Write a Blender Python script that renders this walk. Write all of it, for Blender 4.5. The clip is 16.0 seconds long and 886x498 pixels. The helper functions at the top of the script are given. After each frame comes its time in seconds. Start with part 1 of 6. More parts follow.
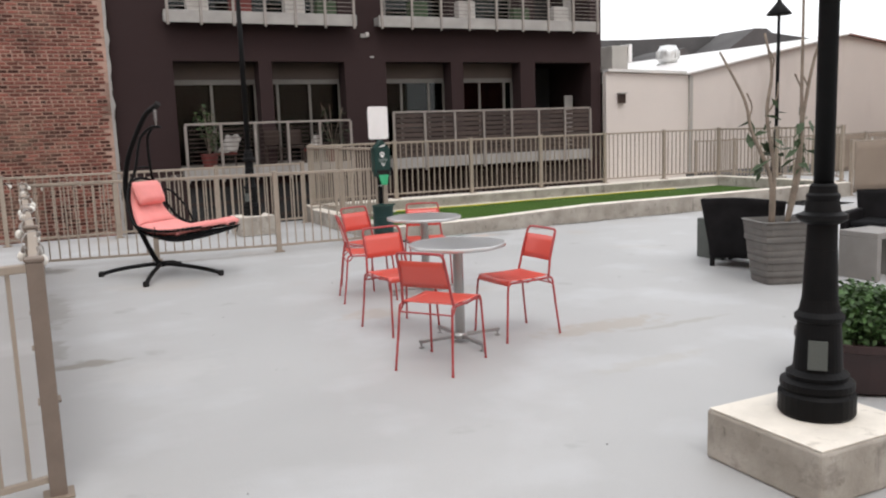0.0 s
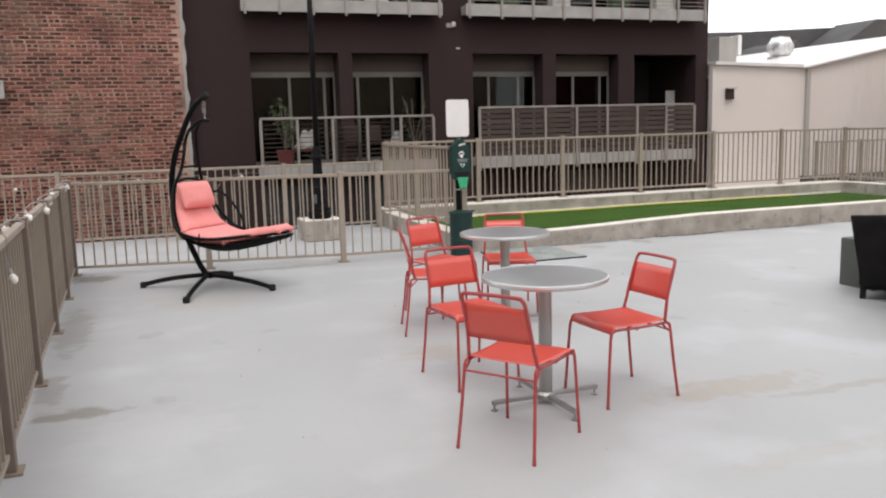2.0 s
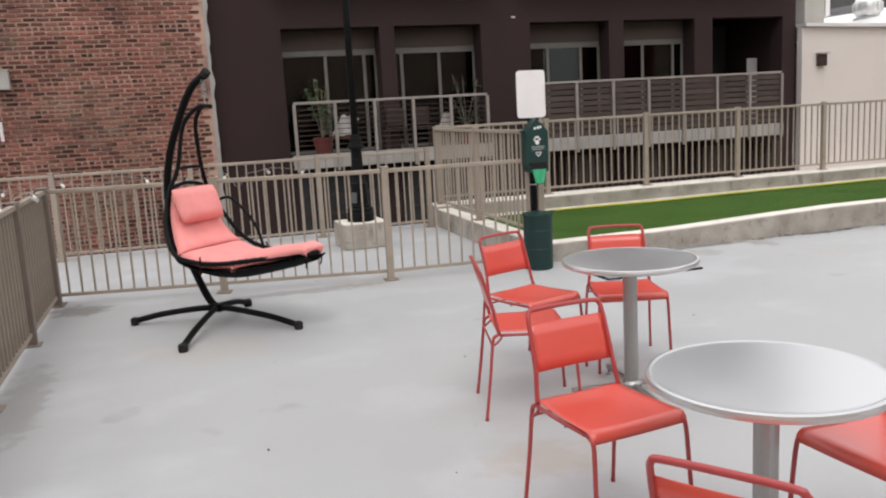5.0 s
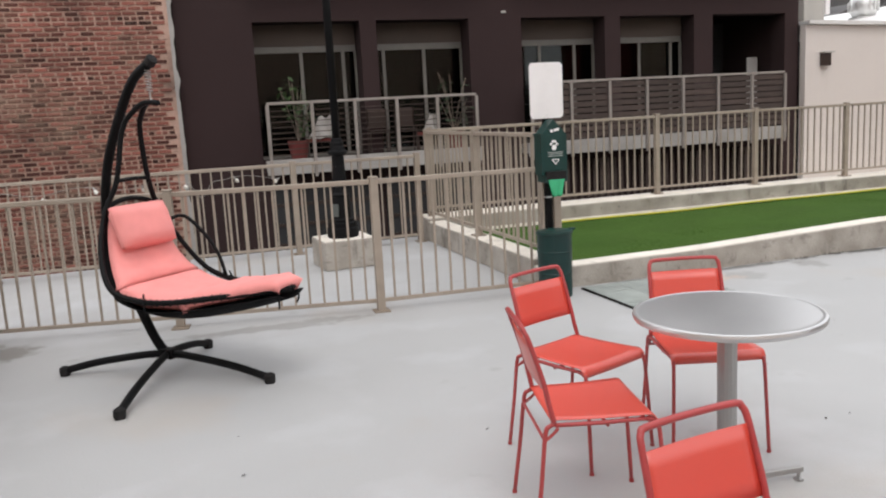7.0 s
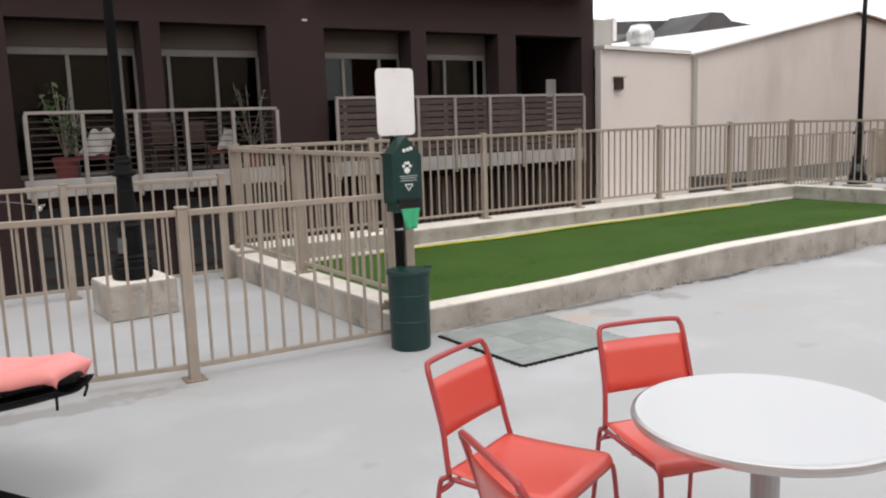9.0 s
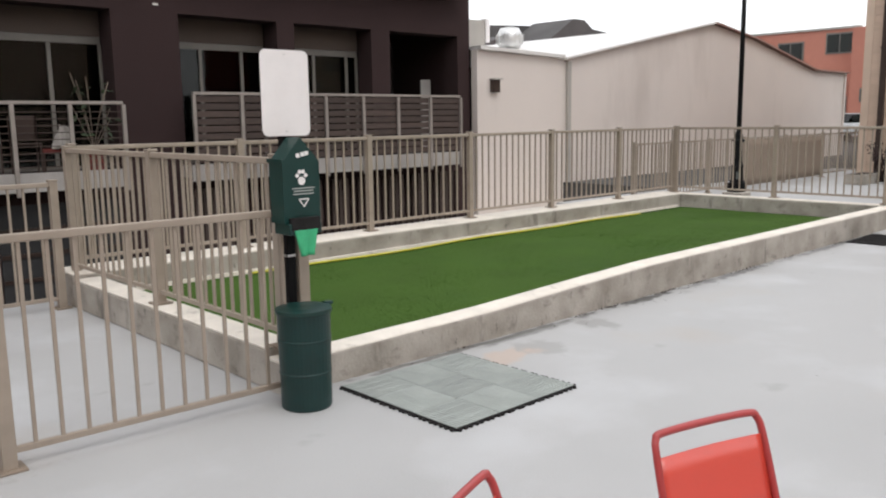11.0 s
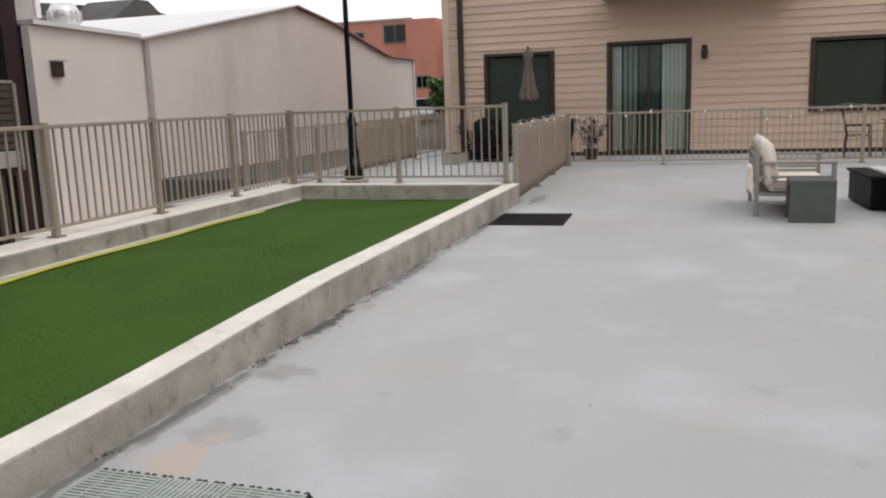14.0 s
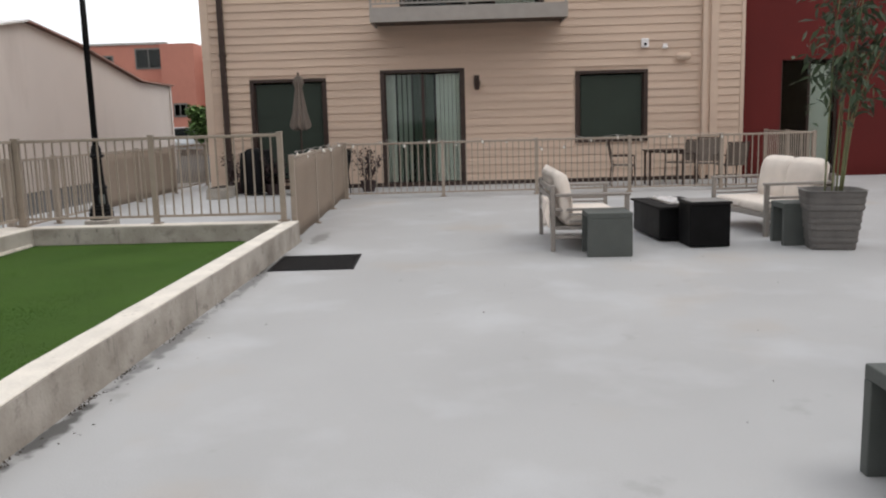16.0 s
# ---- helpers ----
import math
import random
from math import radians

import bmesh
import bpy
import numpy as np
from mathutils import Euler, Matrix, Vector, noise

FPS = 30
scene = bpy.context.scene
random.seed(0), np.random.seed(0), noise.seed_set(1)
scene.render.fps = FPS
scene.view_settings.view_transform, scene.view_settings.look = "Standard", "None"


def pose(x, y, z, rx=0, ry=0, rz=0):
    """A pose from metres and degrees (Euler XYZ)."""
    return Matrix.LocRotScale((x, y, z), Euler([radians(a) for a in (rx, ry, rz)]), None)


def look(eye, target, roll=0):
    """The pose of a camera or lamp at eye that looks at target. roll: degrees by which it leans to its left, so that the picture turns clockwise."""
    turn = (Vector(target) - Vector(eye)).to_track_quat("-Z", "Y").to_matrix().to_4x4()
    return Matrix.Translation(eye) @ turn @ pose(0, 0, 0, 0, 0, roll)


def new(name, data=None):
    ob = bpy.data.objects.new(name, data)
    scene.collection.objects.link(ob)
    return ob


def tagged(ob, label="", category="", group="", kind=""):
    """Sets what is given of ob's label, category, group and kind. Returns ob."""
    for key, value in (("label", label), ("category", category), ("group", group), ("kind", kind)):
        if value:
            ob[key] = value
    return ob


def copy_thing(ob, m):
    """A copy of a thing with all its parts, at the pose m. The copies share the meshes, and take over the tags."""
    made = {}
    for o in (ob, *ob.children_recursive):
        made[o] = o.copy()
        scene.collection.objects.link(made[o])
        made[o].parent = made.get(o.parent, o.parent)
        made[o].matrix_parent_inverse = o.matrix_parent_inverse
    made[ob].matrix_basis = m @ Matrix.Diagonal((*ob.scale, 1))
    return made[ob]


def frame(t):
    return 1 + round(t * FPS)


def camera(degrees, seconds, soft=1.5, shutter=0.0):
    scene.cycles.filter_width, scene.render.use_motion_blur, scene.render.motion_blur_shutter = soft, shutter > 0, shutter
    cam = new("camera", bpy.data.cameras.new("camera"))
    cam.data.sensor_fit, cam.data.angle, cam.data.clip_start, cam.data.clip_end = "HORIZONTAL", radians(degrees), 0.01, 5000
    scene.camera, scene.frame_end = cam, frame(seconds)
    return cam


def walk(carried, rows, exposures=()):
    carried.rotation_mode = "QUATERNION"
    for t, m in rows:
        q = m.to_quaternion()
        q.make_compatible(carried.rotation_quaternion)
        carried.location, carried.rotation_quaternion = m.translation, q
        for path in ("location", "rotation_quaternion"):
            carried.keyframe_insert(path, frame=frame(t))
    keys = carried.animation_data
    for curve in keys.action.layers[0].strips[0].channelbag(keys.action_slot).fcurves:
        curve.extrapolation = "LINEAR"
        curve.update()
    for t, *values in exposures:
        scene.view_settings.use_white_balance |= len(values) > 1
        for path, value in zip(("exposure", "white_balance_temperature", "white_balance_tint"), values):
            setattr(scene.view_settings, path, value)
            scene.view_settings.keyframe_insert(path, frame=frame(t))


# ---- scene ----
cam = camera(56.6, 16.0, soft=2.1)
PATH = [
    (0, (-5.012, -2.867, 1.579), (-4.15, -1.086, 1.288), -2.0),
    (0.5, (-4.796, -2.609, 1.582), (-3.963, -0.816, 1.281), -0.8),
    (1, (-4.658, -2.322, 1.561), (-3.872, -0.509, 1.249), -0.8),
    (1.5, (-4.537, -1.973, 1.584), (-3.822, -0.129, 1.29), -2.0),
    (2, (-4.377, -1.617, 1.577), (-3.71, 0.245, 1.284), -1.5),
    (2.5, (-4.275, -1.293, 1.574), (-3.616, 0.572, 1.278), -1.7),
    (3, (-4.188, -0.906, 1.584), (-3.558, 0.966, 1.272), -2.8),
    (3.5, (-4.085, -0.553, 1.566), (-3.475, 1.324, 1.241), -1.9),
    (4, (-4.005, -0.221, 1.578), (-3.434, 1.668, 1.256), -2.2),
    (6.5, (-3.759, 1.424, 1.564), (-3.186, 3.308, 1.216), -4.0),
    (7, (-3.716, 1.721, 1.559), (-3.102, 3.596, 1.229), -3.1),
    (7.5, (-3.719, 2.072, 1.57), (-3.033, 3.923, 1.25), -2.7),
    (8, (-3.673, 2.401, 1.547), (-2.869, 4.206, 1.237), -1.9),
    (8.5, (-3.632, 2.686, 1.544), (-2.695, 4.427, 1.24), -1.9),
    (9, (-3.602, 3.015, 1.547), (-2.518, 4.667, 1.238), -1.9),
    (11.5, (-3.008, 4.385, 1.516), (-1.569, 5.74, 1.208), -1.0),
    (12, (-2.854, 4.654, 1.484), (-1.293, 5.866, 1.175), -1.3),
    (12.5, (-2.729, 4.891, 1.487), (-1.05, 5.93, 1.168), -1.0),
    (13, (-2.511, 5.107, 1.488), (-0.78, 6.055, 1.162), -1.4),
    (13.5, (-2.283, 5.335, 1.46), (-0.474, 6.114, 1.115), -1.7),
    (14, (-2.092, 5.525, 1.46), (-0.22, 6.131, 1.101), -2.1),
    (14.5, (-1.835, 5.657, 1.45), (0.075, 6.131, 1.09), -2.1),
    (15, (-1.588, 5.748, 1.439), (0.356, 6.062, 1.089), -2.1),
    (15.5, (-1.328, 5.845, 1.469), (0.639, 5.996, 1.138), -2.3),
    (16, (-1.017, 5.908, 1.433), (0.958, 5.968, 1.128), -1.6),
]
EXPOSURES = [(0, 0.33), (3.5, 0.33), (7, 0.35), (9, 0.34), (11.5, 0.24), (13, 0.1), (14.5, -0.03), (16, 0.03)]
walk(cam, [(t, look(eye, target, roll)) for t, eye, target, roll in PATH], EXPOSURES)

# ---- world and light ----
world = bpy.data.worlds.new("sky")
scene.world = world
world.use_nodes = True
wn, wl = world.node_tree.nodes, world.node_tree.links
sky = wn.new("ShaderNodeTexSky")
sky.sky_type, sky.sun_disc = "NISHITA", False
sky.sun_elevation, sky.sun_rotation = radians(58), radians(200)
sky.dust_density, sky.air_density = 4.0, 1.0
cloud = wn.new("ShaderNodeTexNoise")
cloud.inputs["Scale"].default_value, cloud.inputs["Detail"].default_value = 1.6, 5.0
cramp = wn.new("ShaderNodeValToRGB")
cramp.color_ramp.elements[0].position, cramp.color_ramp.elements[0].color = 0.3, (8.2, 8.3, 8.6, 1)
cramp.color_ramp.elements[1].position, cramp.color_ramp.elements[1].color = 0.7, (10.5, 10.5, 10.6, 1)
cmix = wn.new("ShaderNodeMixRGB")
cmix.inputs["Fac"].default_value = 0.9
wl.new(cloud.outputs["Fac"], cramp.inputs["Fac"])
wl.new(sky.outputs["Color"], cmix.inputs["Color1"])
wl.new(cramp.outputs["Color"], cmix.inputs["Color2"])
wl.new(cmix.outputs["Color"], wn["Background"].inputs["Color"])
wn["Background"].inputs["Strength"].default_value = 0.13

sun = new("sun", bpy.data.lights.new("sun", "SUN"))
sun.data.energy, sun.data.angle, sun.data.color = 0.6, radians(25), (1.0, 0.97, 0.93)
sun.matrix_world = look((0, 0, 30), (0 + math.sin(radians(20)) * 12, 30 * 0.62, 0))


# ---- materials ----
def lin(r, g, b):
    return tuple((c / 255 / 12.92) if c <= 10 else (((c / 255) + 0.055) / 1.055) ** 2.4 for c in (r, g, b))


def mat(name, col, rough=0.6, metal=0.0, scale=6.0, amt=0.15, bump=0.1, fine=60.0, obj=0.0, island=0.0, tint=None, stretch=None, spec=0.5):
    """Surface with a coarse and a fine variation of colour, wear and relief."""
    m = bpy.data.materials.new(name)
    m.use_nodes = True
    n, l = m.node_tree.nodes, m.node_tree.links
    b = n["Principled BSDF"]
    co = n.new("ShaderNodeTexCoord")
    src = co.outputs["Object"]
    if stretch:
        mp = n.new("ShaderNodeMapping")
        mp.inputs["Scale"].default_value = stretch
        l.new(src, mp.inputs["Vector"])
        src = mp.outputs["Vector"]
    n1, n2 = n.new("ShaderNodeTexNoise"), n.new("ShaderNodeTexNoise")
    n1.inputs["Scale"].default_value, n1.inputs["Detail"].default_value = scale, 5
    n2.inputs["Scale"].default_value, n2.inputs["Detail"].default_value = fine, 3
    l.new(src, n1.inputs["Vector"])
    l.new(src, n2.inputs["Vector"])
    ramp = n.new("ShaderNodeValToRGB")
    dark = tuple(c * (1 - amt) for c in (tint or col))
    light = tuple(min(1, c * (1 + amt)) for c in col)
    ramp.color_ramp.elements[0].position, ramp.color_ramp.elements[0].color = 0.33, (*dark, 1)
    ramp.color_ramp.elements[1].position, ramp.color_ramp.elements[1].color = 0.67, (*light, 1)
    l.new(n1.outputs["Fac"], ramp.inputs["Fac"])
    mix = n.new("ShaderNodeMixRGB")
    mix.blend_type = "MULTIPLY"
    mix.inputs["Fac"].default_value = 1
    mr = n.new("ShaderNodeMapRange")
    mr.inputs["To Min"].default_value, mr.inputs["To Max"].default_value = 1 - amt * 0.6, 1 + amt * 0.6
    l.new(n2.outputs["Fac"], mr.inputs["Value"])
    l.new(ramp.outputs["Color"], mix.inputs["Color1"])
    l.new(mr.outputs["Result"], mix.inputs["Color2"])
    out = mix.outputs["Color"]
    for use, node, slot in ((obj, "ShaderNodeObjectInfo", "Random"), (island, "ShaderNodeNewGeometry", "Random Per Island")):
        if use:
            oi, m2, hs = n.new(node), n.new("ShaderNodeMapRange"), n.new("ShaderNodeHueSaturation")
            m2.inputs["To Min"].default_value, m2.inputs["To Max"].default_value = 1 - use, 1 + use
            l.new(oi.outputs[slot], m2.inputs["Value"])
            l.new(m2.outputs["Result"], hs.inputs["Value"])
            l.new(out, hs.inputs["Color"])
            out = hs.outputs["Color"]
    l.new(out, b.inputs["Base Color"])
    rr = n.new("ShaderNodeMapRange")
    rr.inputs["To Min"].default_value, rr.inputs["To Max"].default_value = max(0.02, rough - 0.12), min(1, rough + 0.12)
    l.new(n1.outputs["Fac"], rr.inputs["Value"])
    l.new(rr.outputs["Result"], b.inputs["Roughness"])
    b.inputs["Metallic"].default_value = metal
    b.inputs["Specular IOR Level"].default_value = spec
    if bump:
        bp = n.new("ShaderNodeBump")
        bp.inputs["Strength"].default_value, bp.inputs["Distance"].default_value = bump, 0.01
        l.new(n2.outputs["Fac"], bp.inputs["Height"])
        l.new(bp.outputs["Normal"], b.inputs["Normal"])
    return m


def grimy(m, colour, scale=5.0, lo=0.56, hi=0.66, strength=0.5, squash=(1, 1, 1), placed=False):
    """Adds irregular dirt patches of their own shape to a material."""
    n, l = m.node_tree.nodes, m.node_tree.links
    b = n["Principled BSDF"]
    base = b.inputs["Base Color"].links[0].from_socket
    co, mp, nz, rp, mx = (n.new("ShaderNode" + k) for k in ("TexCoord", "Mapping", "TexNoise", "MapRange", "MixRGB"))
    mp.inputs["Scale"].default_value = squash
    nz.inputs["Scale"].default_value, nz.inputs["Detail"].default_value, nz.inputs["Roughness"].default_value = scale, 8, 0.65
    rp.inputs["From Min"].default_value, rp.inputs["From Max"].default_value, rp.inputs["To Max"].default_value = lo, hi, strength
    mx.inputs["Color2"].default_value = (*colour, 1)
    l.new(n.new("ShaderNodeNewGeometry").outputs["Position"] if placed else co.outputs["Object"], mp.inputs["Vector"])
    l.new(mp.outputs["Vector"], nz.inputs["Vector"])
    l.new(nz.outputs["Fac"], rp.inputs["Value"])
    l.new(rp.outputs["Result"], mx.inputs["Fac"])
    l.new(base, mx.inputs["Color1"])
    l.new(mx.outputs["Color"], b.inputs["Base Color"])
    return m


def stained_deck():
    """Pale grey traffic coating with blotches, dirt, brownish dry puddles and dark edge strips."""
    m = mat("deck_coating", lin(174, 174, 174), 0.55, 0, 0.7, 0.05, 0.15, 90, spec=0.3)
    n, l = m.node_tree.nodes, m.node_tree.links
    b = n["Principled BSDF"]
    base = b.inputs["Base Color"].links[0].from_socket
    co = n.new("ShaderNodeTexCoord")
    for sc, lo, hi, colour, strength, seed in ((0.55, 0.60, 0.72, lin(176, 162, 146), 0.35, 3.0), (2.3, 0.66, 0.72, lin(140, 138, 136), 0.35, 9.0), (1.1, 0.52, 0.75, lin(200, 202, 205), 0.5, 5.0)):
        nz, rp, mx, mp = n.new("ShaderNodeTexNoise"), n.new("ShaderNodeMapRange"), n.new("ShaderNodeMixRGB"), n.new("ShaderNodeMapping")
        mp.inputs["Location"].default_value = (seed, seed * 2, 0)
        nz.inputs["Scale"].default_value, nz.inputs["Detail"].default_value = sc, 6
        rp.inputs["From Min"].default_value, rp.inputs["From Max"].default_value, rp.inputs["To Max"].default_value = lo, hi, strength
        mx.inputs["Color2"].default_value = (*colour, 1)
        l.new(co.outputs["Object"], mp.inputs["Vector"])
        l.new(mp.outputs["Vector"], nz.inputs["Vector"])
        l.new(nz.outputs["Fac"], rp.inputs["Value"])
        l.new(rp.outputs["Result"], mx.inputs["Fac"])
        l.new(base, mx.inputs["Color1"])
        base = mx.outputs["Color"]
    # each spot: x, y, radius x, radius y, colour, strength; thin ones darken the kerb and fence lines
    spots = [(-4.86, 3.38, 0.26, 0.13, lin(128, 122, 112), 0.7), (-1.15, 2.25, 0.6, 0.2, lin(162, 148, 132), 0.45), (-1.5, 1.3, 0.5, 0.1, lin(168, 162, 152), 0.3), (-0.6, 2.0, 0.5, 0.06, lin(150, 142, 132), 0.4), (-2.5, 3.7, 0.3, 0.2, lin(170, 150, 130), 0.35),
             (1.78, 7.72, 0.17, 0.2, lin(140, 138, 136), 0.6), (1.0, 7.62, 0.2, 0.22, lin(146, 144, 142), 0.5), (0.66, 7.62, 0.3, 0.14, lin(190, 168, 152), 0.6), (-5.0, 8.2, 0.3, 0.25, lin(120, 116, 110), 0.7),
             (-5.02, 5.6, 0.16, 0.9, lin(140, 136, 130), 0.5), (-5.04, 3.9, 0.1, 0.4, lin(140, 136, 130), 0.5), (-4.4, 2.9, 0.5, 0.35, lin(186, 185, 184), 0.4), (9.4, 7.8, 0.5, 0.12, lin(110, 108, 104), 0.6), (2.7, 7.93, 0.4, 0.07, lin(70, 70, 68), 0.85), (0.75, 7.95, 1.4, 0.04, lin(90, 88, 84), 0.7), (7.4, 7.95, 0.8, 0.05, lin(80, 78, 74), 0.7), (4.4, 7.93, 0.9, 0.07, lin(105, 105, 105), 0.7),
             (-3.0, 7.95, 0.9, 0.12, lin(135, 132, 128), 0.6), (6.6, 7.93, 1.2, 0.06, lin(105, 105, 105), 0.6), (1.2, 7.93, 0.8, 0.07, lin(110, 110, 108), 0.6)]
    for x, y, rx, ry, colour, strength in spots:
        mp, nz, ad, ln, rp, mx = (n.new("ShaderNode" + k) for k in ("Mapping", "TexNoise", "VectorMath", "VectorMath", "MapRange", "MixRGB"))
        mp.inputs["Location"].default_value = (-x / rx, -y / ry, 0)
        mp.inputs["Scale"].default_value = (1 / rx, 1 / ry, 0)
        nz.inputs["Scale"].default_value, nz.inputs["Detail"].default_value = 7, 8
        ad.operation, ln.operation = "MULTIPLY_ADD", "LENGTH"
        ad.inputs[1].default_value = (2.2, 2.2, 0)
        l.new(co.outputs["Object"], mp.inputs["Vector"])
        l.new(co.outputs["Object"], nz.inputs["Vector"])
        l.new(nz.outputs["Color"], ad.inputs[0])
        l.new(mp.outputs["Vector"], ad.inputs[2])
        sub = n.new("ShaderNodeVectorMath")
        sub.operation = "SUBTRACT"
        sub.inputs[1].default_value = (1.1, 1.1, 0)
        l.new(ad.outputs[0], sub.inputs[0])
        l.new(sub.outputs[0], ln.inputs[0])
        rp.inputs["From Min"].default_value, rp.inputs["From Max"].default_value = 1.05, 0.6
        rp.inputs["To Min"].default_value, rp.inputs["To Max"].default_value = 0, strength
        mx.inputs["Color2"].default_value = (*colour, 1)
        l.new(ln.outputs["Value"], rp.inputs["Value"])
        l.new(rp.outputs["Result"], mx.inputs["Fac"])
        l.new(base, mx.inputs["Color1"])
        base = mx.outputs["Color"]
    l.new(base, b.inputs["Base Color"])
    return m


def glass_mat(name, col=(0.88, 0.91, 0.89), rough=0.02, ior=1.55):
    m = bpy.data.materials.new(name)
    m.use_nodes = True
    n, l = m.node_tree.nodes, m.node_tree.links
    n.remove(n["Principled BSDF"])
    tr, gl, mx, fr, nz, bp = (n.new("ShaderNode" + k) for k in ("BsdfTransparent", "BsdfGlossy", "MixShader", "Fresnel", "TexNoise", "Bump"))
    tr.inputs["Color"].default_value = (*col, 1)
    gl.inputs["Roughness"].default_value = rough
    fr.inputs["IOR"].default_value = ior
    nz.inputs["Scale"].default_value = 1.2
    bp.inputs["Strength"].default_value, bp.inputs["Distance"].default_value = 0.15, 0.01
    l.new(nz.outputs["Fac"], bp.inputs["Height"])
    l.new(bp.outputs["Normal"], gl.inputs["Normal"])
    l.new(fr.outputs["Fac"], mx.inputs["Fac"])
    l.new(tr.outputs[0], mx.inputs[1])
    l.new(gl.outputs[0], mx.inputs[2])
    l.new(mx.outputs[0], n["Material Output"].inputs["Surface"])
    return m


